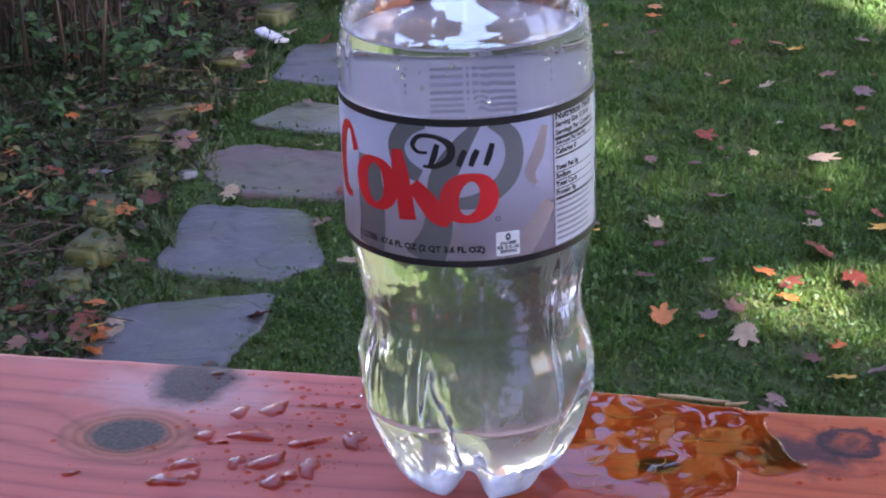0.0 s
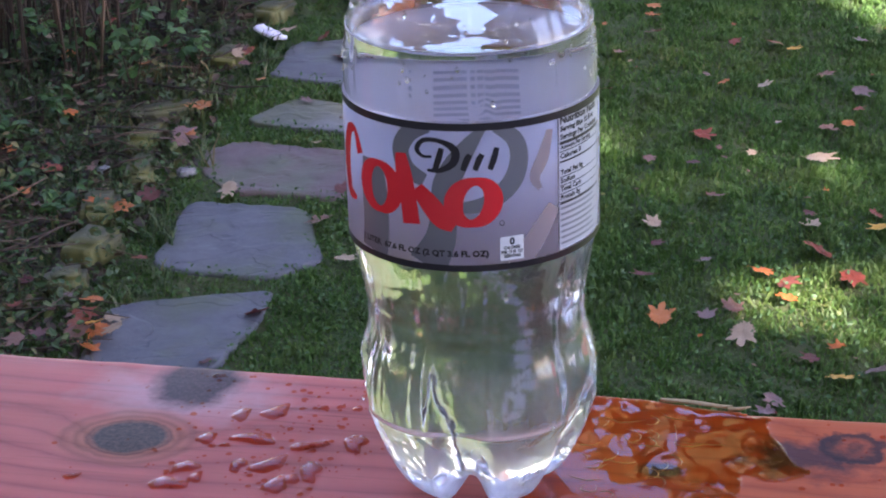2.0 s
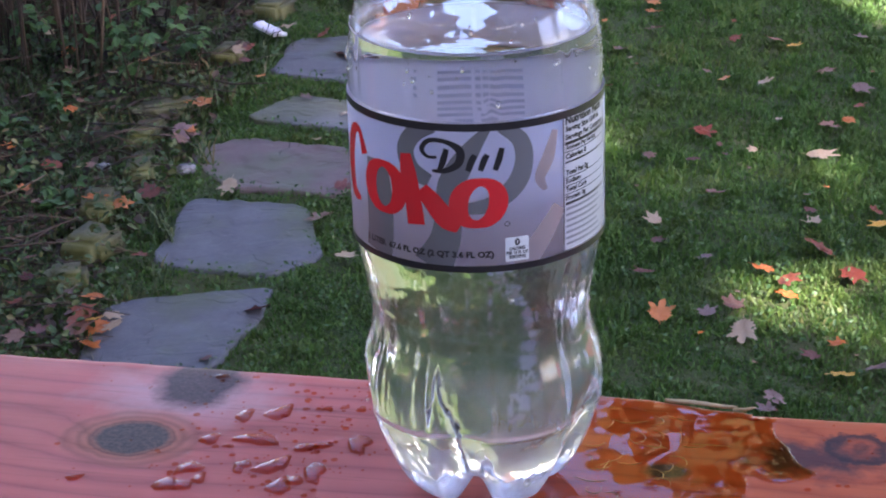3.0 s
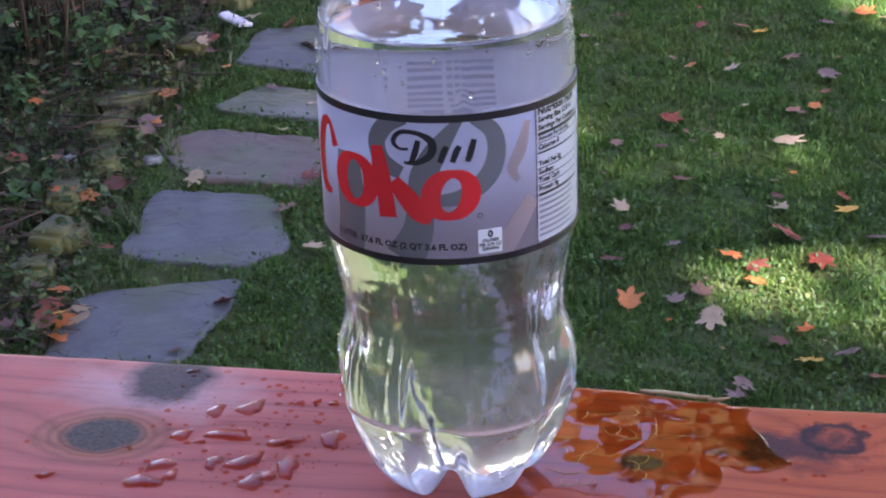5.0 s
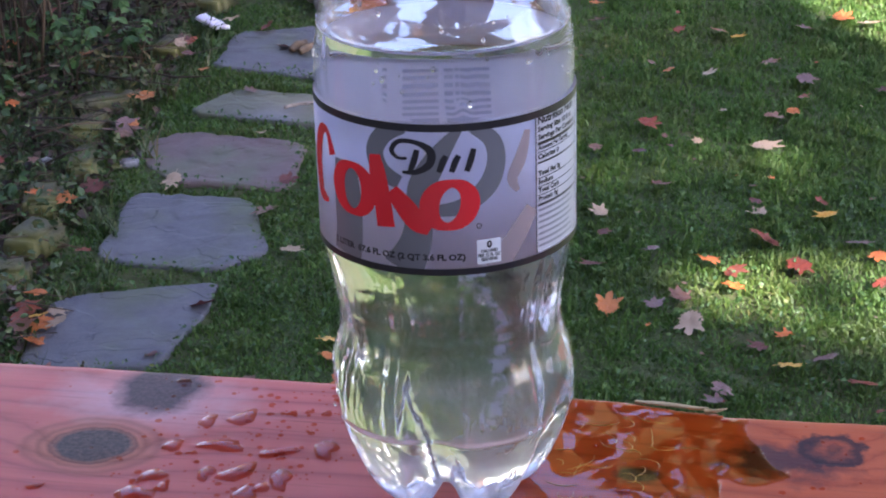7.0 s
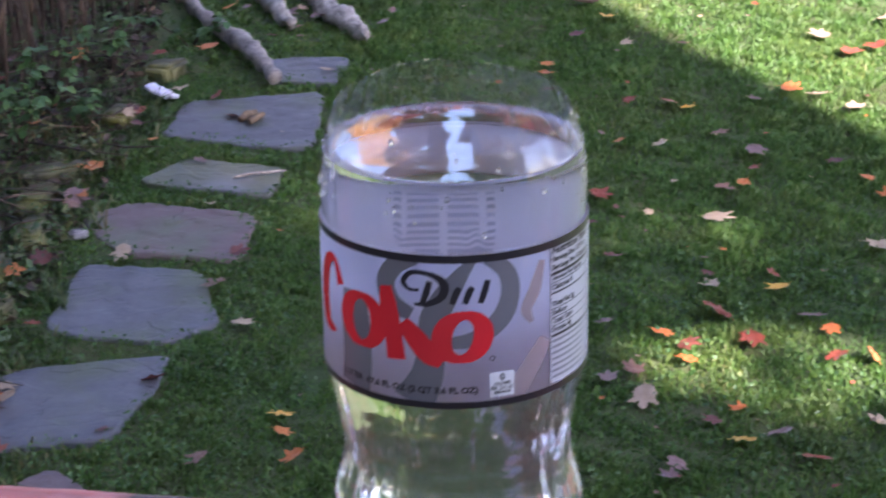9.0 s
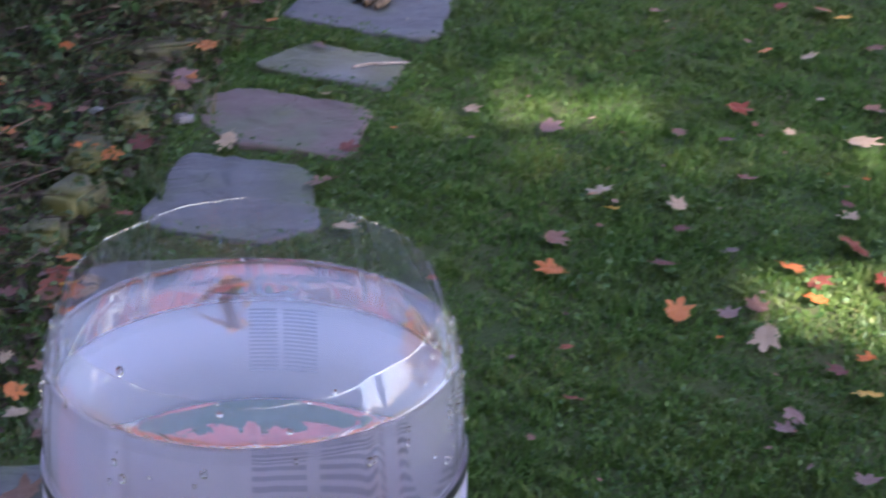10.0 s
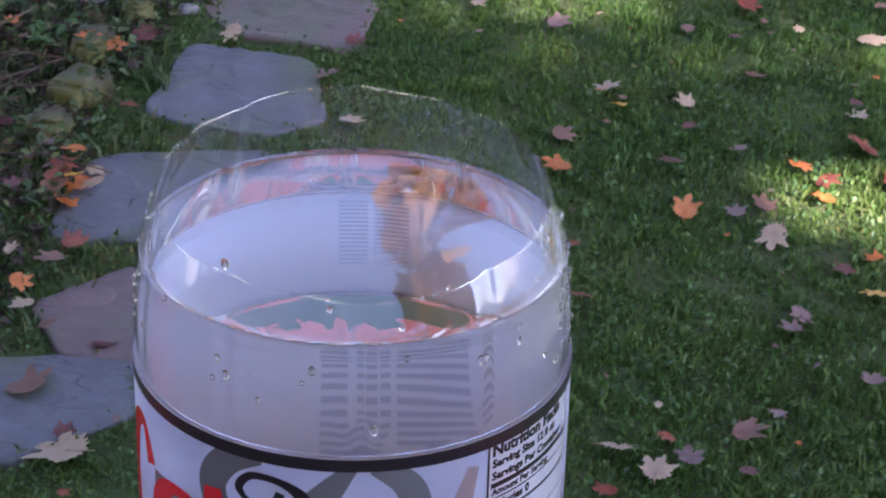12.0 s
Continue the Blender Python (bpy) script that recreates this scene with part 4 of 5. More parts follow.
def free_of_stone(x, y):
    i = np.clip(((x + 1.7) / 3.4 * 340).astype(int), 0, 339)
    j = np.clip(((y - 2.3) / 4.2 * 420).astype(int), 0, 419)
    return ~MASK[j, i]


def edge_line(y):
    return -1.13 + 0.17 * np.maximum(0.0, y - 3.9)


# ---- lawn ----


def grass(name, label, count, seed, xr, yr, height, width, bed=False):
    """Blades in loose tufts, each a bent sliver of a quad and a tip."""
    rng = np.random.default_rng(seed)
    x, y = rng.uniform(*xr, count), rng.uniform(*yr, count)
    # blades lean in over the edges of the stones unevenly
    jx, jy = 0.022 * np.sin(x * 61 + y * 23) + 0.012 * np.sin(x * 140), 0.022 * np.sin(y * 53 - x * 31) + 0.012 * np.sin(y * 150)
    tuft = np.sin(x * 23 + 2 * np.sin(y * 17)) * np.sin(y * 19 + 2 * np.sin(x * 13)) + 0.5 * np.sin(x * 47 + y * 31) * np.sin(y * 41 - x * 9)
    density = 0.6 + 0.4 * np.sin(x * 5 + np.sin(y * 3) * 2) * np.sin(y * 4 + x)
    ok = free_of_stone(x + jx, y + jy) & (rng.uniform(0, 1, count) < 0.5 + 0.3 * density + 0.25 * tuft)
    ok &= (x < edge_line(y) + 0.25) & (np.sin(x * 8 + y * 5) * np.sin(y * 9 - x * 4) > -0.35) if bed else (x > edge_line(y) - 0.05)
    x, y, tuft = x[ok], y[ok], tuft[ok]
    n = len(x)
    z = -1.585 + 0.096 * (np.clip(y, 0.5, 9) - 3) - 0.008
    h = rng.uniform(*height, n) * (1 + 0.38 * tuft)
    h *= 1.0 if bed else np.clip((x + 1.0) / 0.8, 0.7, 1.0)
    w = rng.uniform(*width, n)
    a, lean = rng.uniform(0, 2 * np.pi, n), rng.uniform(0.15, 1.25, n)
    b = rng.uniform(0, 2 * np.pi, n)
    wx, wy, lx, ly = np.cos(a) * w, np.sin(a) * w, np.cos(b) * lean * h, np.sin(b) * lean * h
    rows = []
    for f, s in ((0.0, 1.0), (0.55, 0.85)):
        for sg in (-1, 1):
            rows.append(np.stack([x + lx * f * f + sg * s * wx, y + ly * f * f + sg * s * wy, z + h * f], 1))
    rows.append(np.stack([x + lx, y + ly, z + h * (1 - 0.3 * lean ** 2)], 1))
    verts = np.stack(rows, 1).reshape(-1, 3)
    k = np.arange(n) * 5
    quads = np.stack([k, k + 1, k + 3, k + 2], 1)
    tris = np.stack([k + 2, k + 3, k + 4], 1)
    me = bpy.data.meshes.new(name)
    me.vertices.add(len(verts))
    me.vertices.foreach_set("co", verts.ravel())
    loops = np.concatenate([quads.ravel(), tris.ravel()])
    me.loops.add(len(loops))
    me.loops.foreach_set("vertex_index", loops)
    starts = np.concatenate([np.arange(n) * 4, 4 * n + np.arange(n) * 3])
    me.polygons.add(2 * n)
    me.polygons.foreach_set("loop_start", starts)
    me.update(calc_edges=True)
    me.materials.append(M_BEDWEED if bed else M_GRASS)
    ob = new(name, me)
    return tagged(ob, label, "grass", kind="stuff")


grass("grass", "short green autumn lawn grass with dry blades", 500000, 3, (-1.3, 1.8), (2.3, 7.2), (0.009, 0.030), (0.0012, 0.0034))
grass("bed_grass", "longer weedy grass along the edge of the bed", 15000, 8, (-1.8, -0.8), (2.4, 5.4), (0.03, 0.075), (0.0016, 0.004), True)


def leaf_patch(name, label, material, spots, size, lift, up=0.5, points=6):
    """Many small oval leaves, each a folded blade with its own tilt."""
    rng = np.random.default_rng(len(name))
    verts, faces = [], []
    for x, y, z, s in spots:
        a = rng.uniform(0, 6.28)
        tilt = rng.normal(0, up)
        roll = rng.normal(0, up)
        m = Matrix.Translation((x, y, z)) @ Euler((tilt, roll, a)).to_matrix().to_4x4()
        k = len(verts)
        s *= size
        wide = rng.uniform(0.55, 0.9)
        out = [(0, -0.5, 0), (0.32 * wide, -0.25, 0.06), (0.42 * wide, 0.05, 0.1), (0.25 * wide, 0.33, 0.06), (0, 0.55, -0.05), (-0.25 * wide, 0.33, 0.06), (-0.42 * wide, 0.05, 0.1), (-0.32 * wide, -0.25, 0.06)]
        verts += [m @ (Vector(p) * s) for p in out] + [m @ Vector((0, 0.02 * s, 0))]
        faces += [(k + i, k + (i + 1) % 8, k + 8) for i in range(8)]
    ob = new(name, mesh_of(name, verts, faces, material))
    return tagged(ob, label, "plants" if "litter" not in name else "leaf litter", kind="stuff")


rng = np.random.default_rng(21)
spots = []
for _ in range(34000):
    x, y = rng.uniform(-1.75, -0.25), rng.uniform(2.3, 6.6)
    near = 1.0 if x < -0.5 else (-0.25 - x) / 0.25
    clump = 0.5 + 0.5 * math.sin(x * 9 + 3 * math.sin(y * 5)) * math.sin(y * 8 + x * 3)
    if rng.uniform() > near * (0.35 + 0.65 * clump) or not free_of_stone(np.array([x]), np.array([y]))[0]:
        continue
    if x < edge_line(y) and y > 4.2 and rng.uniform() > 0.55:
        continue
    spots.append((x, y, ground_z(x, y) + rng.uniform(0.002, 0.03 if x > -1.0 else 0.06), rng.uniform(0.6, 1.5)))
leaf_patch("ground_cover", "low green weeds and clover between the stepping stones", M_WEED, spots, 0.010, 0, 0.8)
spots = [(x, y, ground_z(x, y) + rng.uniform(0.003, 0.035), rng.uniform(0.5, 1.4)) for x, y in ((rng.uniform(0.0, 1.6), rng.uniform(2.4, 4.2)) for _ in range(4200))]
leaf_patch("lawn_clover", "small clover leaves among the lawn grass", M_WEED, spots, 0.012, 0, 0.8)
spots = []
for _ in range(9000):
    x, y = rng.uniform(-1.8, -0.9), rng.uniform(2.4, 6.8)
    if x < edge_line(y) + 0.1 and free_of_stone(np.array([x]), np.array([y]))[0]:
        spots.append((x, y, ground_z(x, y) + rng.uniform(0.0, 0.03), rng.uniform(0.5, 1.6)))
leaf_patch("leaf_litter", "dark rotting leaf litter in the planted bed", M_LITTER, spots, 0.024, 0, 0.6)

spots = []
for _ in range(3000):
    x, y = rng.uniform(-1.75, -0.95), rng.uniform(3.0, 5.2)
    if math.sin(x * 11 + y * 3) * math.sin(y * 7 - x * 4) > -0.2 and x < edge_line(y) + 0.12:
        spots.append((x, y, ground_z(x, y) + rng.uniform(0.015, 0.09), rng.uniform(0.5, 1.6)))
leaf_patch("bed_weeds", "tangled low weeds with yellowing leaves in the bed", M_BEDWEED, spots, 0.020, 0, 0.7)

# ---- planted bed ----


def stems():
    rng = random.Random(5)
    pieces = []
    for _ in range(650):
        y = rng.uniform(4.9, 7.4)
        x = rng.uniform(-2.3, edge_line(y) - 0.25 + 0.1 * (y - 5))
        z, h = ground_z(x, y), rng.uniform(0.35, 0.95)
        lx, ly = rng.gauss(0, 0.10), rng.gauss(0, 0.10)
        r = rng.uniform(0.0018, 0.0062)
        pieces.append(tube_data([(x, y, z - 0.02), (x + lx * 0.3, y + ly * 0.3, z + h * 0.5), (x + lx, y + ly, z + h)], [r, r * 0.85, r * 0.45], 5))
    v, f = merge(pieces)
    tagged(new("dry_stems", mesh_of("dry_stems", v, f, M_STEM, True)), "thicket of dry brown plant stems in the bed", "plant stems", kind="stuff")
    pieces = []
    for _ in range(170):
        y = rng.uniform(2.9, 5.6)
        x = rng.uniform(-1.8, edge_line(y) - 0.04)
        z, a, l = ground_z(x, y) + rng.uniform(0.01, 0.05), rng.uniform(-0.9, 0.9), rng.uniform(0.08, 0.35)
        r = rng.uniform(0.0012, 0.0035)
        pieces.append(tube_data([(x, y, z), (x + l * 0.5 * math.cos(a), y + l * 0.5 * math.sin(a), z + rng.uniform(0, 0.03)), (x + l * math.cos(a), y + l * math.sin(a), z + rng.uniform(-0.01, 0.05))], [r, r * 0.9, r * 0.5], 5))
    v, f = merge(pieces)
    tagged(new("fallen_twigs", mesh_of("fallen_twigs", v, f, M_STEM, True)), "thin dry twigs lying in the planted bed", "twigs", kind="stuff")


stems()


def shrub(x, y, height, spread, leaves, seed, label):
    """A young cane plant: thin stems and toothed leaves in threes."""
    rng = random.Random(seed)
    plant = new("leafy_plant")
    z = ground_z(x, y)
    plant.matrix_world = pose(x, y, z)
    tagged(plant, label, "plant", "green plants in the bed")
    pieces, verts, faces = [], [], []
    for _ in range(max(3, leaves // 13)):
        a, h = rng.uniform(0, 6.28), height * rng.uniform(0.6, 1.0)
        dx, dy = math.cos(a) * spread * rng.uniform(0.2, 1), math.sin(a) * spread * rng.uniform(0.2, 1)
        path = [(dx * t ** 1.5, dy * t ** 1.5, h * t - 0.01) for t in (0, 0.35, 0.7, 1.0)]
        pieces.append(tube_data(path, [0.0028, 0.0024, 0.0018, 0.0009], 5))
        for i in range(9):
            t = rng.uniform(0.4, 1.0)
            base = Vector((dx * t ** 1.5, dy * t ** 1.5, h * t))
            az, s = rng.uniform(0, 6.28), rng.uniform(0.020, 0.042)
            for spin in (-0.8, 0, 0.8) if rng.random() < 0.6 else (0,):
                m = Matrix.Translation(base) @ Euler((rng.gauss(-0.25, 0.35), rng.gauss(0, 0.35), az + spin)).to_matrix().to_4x4()
                k = len(verts)
                out = [(0, 0.15), (0.18, 0.3), (0.30, 0.45), (0.27, 0.55), (0.33, 0.66), (0.22, 0.8), (0.18, 0.95), (0, 1.15)]
                ring = [(px, py, 0.10 * px - 0.22 * (py - 0.4) ** 2) for px, py in out] + [(-px, py, 0.10 * px - 0.22 * (py - 0.4) ** 2) for px, py in out[-2:0:-1]]
                verts += [m @ (Vector(p) * s) for p in ring] + [m @ (Vector((0, 0.6, -0.02)) * s)]
                n = len(ring)
                faces += [(k + j, k + (j + 1) % n, k + n) for j in range(n)]
    v, f = merge(pieces)
    part("stem", mesh_of("stem", v, f, M_STEM, True), M_STEM, plant)
    part("foliage", mesh_of("foliage", verts, faces, M_SHRUB), M_SHRUB, plant)


for i, (x, y, h, s, k) in enumerate(((-1.50, 5.10, 0.34, 0.14, 54), (-1.36, 5.02, 0.32, 0.12, 54), (-1.20, 5.05, 0.30, 0.15, 72), (-1.16, 4.86, 0.24, 0.12, 54), (-1.00, 5.02, 0.20, 0.13, 72),
                                     (-1.12, 5.30, 0.26, 0.12, 45), (-1.46, 4.55, 0.16, 0.14, 45), (-1.34, 4.70, 0.14, 0.12, 36), (-1.38, 4.25, 0.12, 0.14, 36), (-1.22, 4.15, 0.10, 0.12, 36), (-1.65, 5.35, 0.45, 0.14, 45), (-1.0, 5.55, 0.2, 0.12, 36), (-0.78, 5.75, 0.14, 0.16, 45))):
    shrub(x, y, h, s, k, 40 + i, "young green leafy plant with toothed leaves in the bed")


def rock(name, x, y, sx, sy, sz, turn, material, label, category, group, seed, sink=0.35):
    bm = bmesh.new()
    bmesh.ops.create_cube(bm, size=1)
    bmesh.ops.bevel(bm, geom=list(bm.edges), offset=0.16, segments=2, affect="EDGES")
    bmesh.ops.subdivide_edges(bm, edges=list(bm.edges), cuts=2, use_grid_fill=True)
    for v in bm.verts:
        k = 1 + 0.22 * noise.noise(v.co * 2.1 + Vector((seed, 0, 0))) + 0.08 * noise.noise(v.co * 7 + Vector((seed, 0, 0)))
        v.co = Vector((v.co.x * sx, v.co.y * sy, v.co.z * sz)) * k
    ob = part(name, bm, material, None, "", True)
    ob.matrix_world = pose(x, y, ground_z(x, y) + sz * (0.5 - sink), 0, 0, turn)
    return tagged(ob, label, category, group)


for i, (x, y, sx, sy, sz, a) in enumerate(((-1.045, 4.76, 0.20, 0.07, 0.045, 25), (-1.075, 4.59, 0.08, 0.19, 0.045, -8), (-1.055, 4.385, 0.075, 0.20, 0.04, 3), (-1.10, 3.93, 0.11, 0.15, 0.07, -20),
                                           (-1.13, 3.76, 0.10, 0.10, 0.06, 10), (-0.92, 5.14, 0.09, 0.14, 0.05, -12), (-1.12, 4.14, 0.10, 0.14, 0.06, 12), (-0.83, 5.50, 0.10, 0.14, 0.05, -20))):
    rock("edging_stone", x, y, sx, sy, sz, a, M_MOSSY, "mossy brown edging stone along the planted bed", "stone", "edging stones", i * 3.1, 0.12)
rock("pebble", -0.94, 4.385, 0.05, 0.028, 0.024, 20, M_PEBBLE, "pale grey pebble lying beside the path", "pebble", "pebbles", 9.2, 0.1)
rock("pebble", -1.157, 4.384, 0.036, 0.034, 0.03, 50, M_PEBBLE, "pale grey pebble lying beside the path", "pebble", "pebbles", 5.2, 0.1)


def log(name, path, radii, material, label):
    dense = [spline(path, i / 24) for i in range(25)]
    rr = [spline([(r,) for r in radii], i / 24)[0] for i in range(25)]
    v, f = tube_data(dense, rr, 14)
    v = [p + Vector((1, 1, 1)) * radii[0] * (0.5 * noise.noise(p * 30) + 0.25 * noise.noise(p * 90)) + Vector((0, 0, 1)) * radii[0] * 0.6 * noise.noise(p * 13) for p in v]
    ob = new(name, mesh_of(name, v, f, material, True))
    tagged(ob, label, "branch", "fallen wood")


gz_ = ground_z
log("fallen_branch", [(-0.86, 6.20, gz_(0, 6.2) + 0.02), (-0.72, 5.88, gz_(0, 5.88) + 0.03), (-0.57, 5.58, gz_(0, 5.58) + 0.045), (-0.485, 5.36, gz_(0, 5.36) + 0.04)], [0.018, 0.025, 0.029, 0.018], M_BARK, "fallen birch branch with patchy grey bark on the path")
log("fallen_branch", [(-0.44, 6.25, gz_(0, 6.25) + 0.03), (-0.37, 6.03, gz_(0, 6.03) + 0.035), (-0.27, 5.83, gz_(0, 5.83) + 0.03), (-0.22, 5.74, gz_(0, 5.74) + 0.02)], [0.030, 0.034, 0.028, 0.014], M_PALE, "pale peeled branch lying beyond the path")
log("fallen_branch", [(-0.60, 6.20, gz_(0, 6.2) + 0.02), (-0.52, 6.0, gz_(0, 6.0) + 0.03), (-0.47, 5.86, gz_(0, 5.86) + 0.02)], [0.026, 0.030, 0.017], M_PALE, "short pale peeled branch beyond the path")
log("fallen_branch", [(-0.572, 5.10, gz_(0, 5.10) + 0.018), (-0.553, 5.135, gz_(0, 5.135) + 0.020), (-0.532, 5.17, gz_(0, 5.17) + 0.018)], [0.010, 0.013, 0.010], M_STUB, "short brown stub of wood resting on a stepping stone")
log("fallen_branch", [(-0.545, 5.085, gz_(0, 5.085) + 0.017), (-0.527, 5.115, gz_(0, 5.115) + 0.019), (-0.51, 5.15, gz_(0, 5.15) + 0.017)], [0.009, 0.012, 0.009], M_STUB, "short brown stub of wood resting on a stepping stone")
log("fallen_branch", [(-0.56, 4.70, gz_(0, 4.7) + 0.020), (-0.50, 4.72, gz_(0, 4.72) + 0.022), (-0.42, 4.74, gz_(0, 4.74) + 0.02)], [0.004, 0.005, 0.003], M_BARK, "thin twig resting on a mossy stepping stone")


def litter_packet():
    """A crumpled white paper packet beside the path."""
    verts, faces, n = [], [], 10
    for j in range(n + 1):
        for i in range(n + 1):
            u, v = i / n - 0.5, j / n - 0.5
            verts.append((u * 0.055, v * 0.095, 0.016 - 0.03 * abs(u) ** 1.5 + 0.006 * noise.noise(Vector((u * 5, v * 5, 3)))))
    faces = [(j * (n + 1) + i, j * (n + 1) + i + 1, (j + 1) * (n + 1) + i + 1, (j + 1) * (n + 1) + i) for j in range(n) for i in range(n)]
    bm = bmesh.new()
    me = mesh_of("paper_packet", verts, faces, M_PAPER, True)
    bm.from_mesh(me)
    r = bmesh.ops.extrude_face_region(bm, geom=list(bm.faces))
    for v in r["geom"]:
        if isinstance(v, bmesh.types.BMVert):
            v.co.z = -0.002 + 0.2 * (v.co.z - 0.016)
    bmesh.ops.recalc_face_normals(bm, faces=list(bm.faces))
    bm.to_mesh(me)
    bm.free()
    ob = new("paper_packet", me)
    ob.matrix_world = pose(-0.822, 5.30, ground_z(0, 5.3) + 0.026, 10, 14, 52)
    tagged(ob, "crumpled white paper packet lying beside the path", "litter")


litter_packet()

# ---- fallen leaves ----


def maple_leaf_mesh(seed, material):
    """A curled maple leaf one unit wide: five pointed lobes with teeth, and a stalk."""
    rnd = random.Random(seed)
    lobes = [(-0.5 * math.pi + math.pi + d, l) for d, l in ((0, 0.60), (0.82, 0.54), (-0.82, 0.54), (1.75, 0.36), (-1.75, 0.36))]
    n, rings, verts, faces = 72, 4, [], []
    curl, fold, ph = rnd.uniform(0.4, 1.7), rnd.uniform(-0.4, 0.9), rnd.uniform(0, 6.28)
    edge = []
    for k in range(n):
        a = 2 * math.pi * k / n
        r = 0.30
        for la, ll in lobes:
            d = abs((a - la + math.pi) % (2 * math.pi) - math.pi)
            r = max(r, ll * max(0.0, 1 - (d / 0.60)) ** 0.7, ll * 0.70 * max(0.0, 1 - d / 0.60) ** 0.25)
        edge.append(r * (1 + 0.10 * math.sin(a * 17 + seed) + rnd.uniform(-0.05, 0.05)))
    def place(x, y):
        z = curl * 0.22 * (x * x + y * y) * math.cos(2 * math.atan2(y, x) + ph) + fold * 0.35 * abs(x) + curl * 0.25 * (x * x + y * y) ** 1.2
        return (x, y, z + 0.10 * noise.noise(Vector((x * 4, y * 4, seed))))
    for i in range(1, rings + 1):
        verts += [place(edge[k] * i / rings * math.cos(2 * math.pi * k / n), edge[k] * i / rings * math.sin(2 * math.pi * k / n)) for k in range(n)]
    for i in range(rings - 1):
        for k in range(n):
            a, b = i * n + k, i * n + (k + 1) % n
            faces.append((a, a + n, b + n, b))
    c = len(verts)
    verts.append(place(0, 0))
    faces += [(k, (k + 1) % n, c) for k in range(n)]
    tv, tf = tube_data([(0, 0, 0.01), (0.02, -0.25, 0.05), (0.07, -0.46, 0.03)], [0.014, 0.011, 0.010], 5)
    k = len(verts)
    verts += tv
    faces += [tuple(i + k for i in f) for f in tf]
    return mesh_of("maple_leaf", verts, faces, material, True)


LEAF_MESHES = {c: [maple_leaf_mesh(i * 7 + len(c), m) for i in range(7)] for c, m in LEAF_MATS.items()}
LEAF_WORDS = {"orange": "bright orange fallen maple leaf lying on the ground", "red": "deep red fallen maple leaf lying on the ground", "brown": "dull brown curled maple leaf lying on the ground",
              "tan": "pale tan fallen maple leaf lying on the ground", "mauve": "faded mauve-brown maple leaf lying on the ground", "maroon": "dark maroon shrivelled maple leaf lying on the ground", "yellow": "golden yellow fallen maple leaf lying on the ground"}
LEAF_RND = random.Random(77)


def on_stone(x, y):
    return not free_of_stone(np.array([x]), np.array([y]))[0]


def scatter_leaves(colour, spots, raised=0.0):
    for x, y, s in spots:
        ob = new("maple_leaf", LEAF_RND.choice(LEAF_MESHES[colour]))
        lift = 0.013 if on_stone(x, y) else 0.052 if x < edge_line(y) + 0.2 else 0.024
        ob.matrix_world = pose(x, y, ground_z(x, y) + lift + raised, LEAF_RND.gauss(-2, 10), LEAF_RND.gauss(0, 12), LEAF_RND.uniform(0, 360)) @ Matrix.Diagonal((s * LEAF_RND.uniform(0.95, 1.2), s * LEAF_RND.uniform(0.95, 1.25), s * LEAF_RND.uniform(0.25, 0.85), 1))
        tagged(ob, LEAF_WORDS[colour], "leaf", "fallen leaves in the yard")


scatter_leaves('orange', ((0.335, 5.411, 0.052), (1.04, 5.259, 0.077), (0.504, 4.895, 0.045), (0.815, 4.599, 0.055), (0.51, 3.785, 0.061), (0.562, 3.65, 0.055), (0.911, 3.788, 0.057), (0.264, 3.57, 0.07), (0.648, 3.429, 0.048), (-0.942, 4.714, 0.086), (-1.124, 4.142, 0.075), (-1.034, 3.625, 0.061), (-0.354, 3.372, 0.057), (-0.8, 4.898, 0.045), (-0.004, 3.724, 0.071), (-1.031, 3.117, 0.052), (1.152, 4.624, 0.058), (1.188, 4.499, 0.076), (-0.703, 5.613, 0.088), (-1.097, 5.576, 0.064), (-0.67, 5.957, 0.055), (0.984, 3.657, 0.06), (-0.32, 3.272, 0.053), (0.332, 5.487, 0.052),))
scatter_leaves('red', ((0.557, 5.19, 0.043), (0.671, 5.179, 0.063), (0.852, 4.693, 0.041), (0.421, 4.549, 0.07), (0.815, 4.066, 0.062), (0.564, 3.725, 0.066), (0.661, 3.874, 0.087), (0.721, 3.752, 0.083), (0.906, 3.658, 0.066), (0.787, 3.223, 0.071), (-0.657, 5.283, 0.064), (-0.962, 3.823, 0.046), (-1.055, 3.562, 0.065), (0.041, 3.415, 0.032), (0.061, 3.23, 0.053), (0.23, 2.797, 0.041), (0.125, 2.639, 0.049), (-0.96, 3.266, 0.067), (-0.805, 2.531, 0.03), (1.272, 5.542, 0.095), (1.366, 5.585, 0.078), (0.178, 4.86, 0.045),))
scatter_leaves('maroon', ((0.388, 4.374, 0.056), (0.428, 4.182, 0.068), (0.654, 4.082, 0.045), (1.088, 4.733, 0.054), (0.271, 3.928, 0.038), (0.242, 3.77, 0.058), (0.587, 3.383, 0.055), (-0.517, 4.243, 0.052), (-0.992, 4.168, 0.063), (-0.666, 3.628, 0.073), (-0.748, 3.41, 0.043), (0.367, 2.719, 0.044), (-0.839, 2.986, 0.061), (-0.849, 2.712, 0.045), (0.436, 5.727, 0.064),))
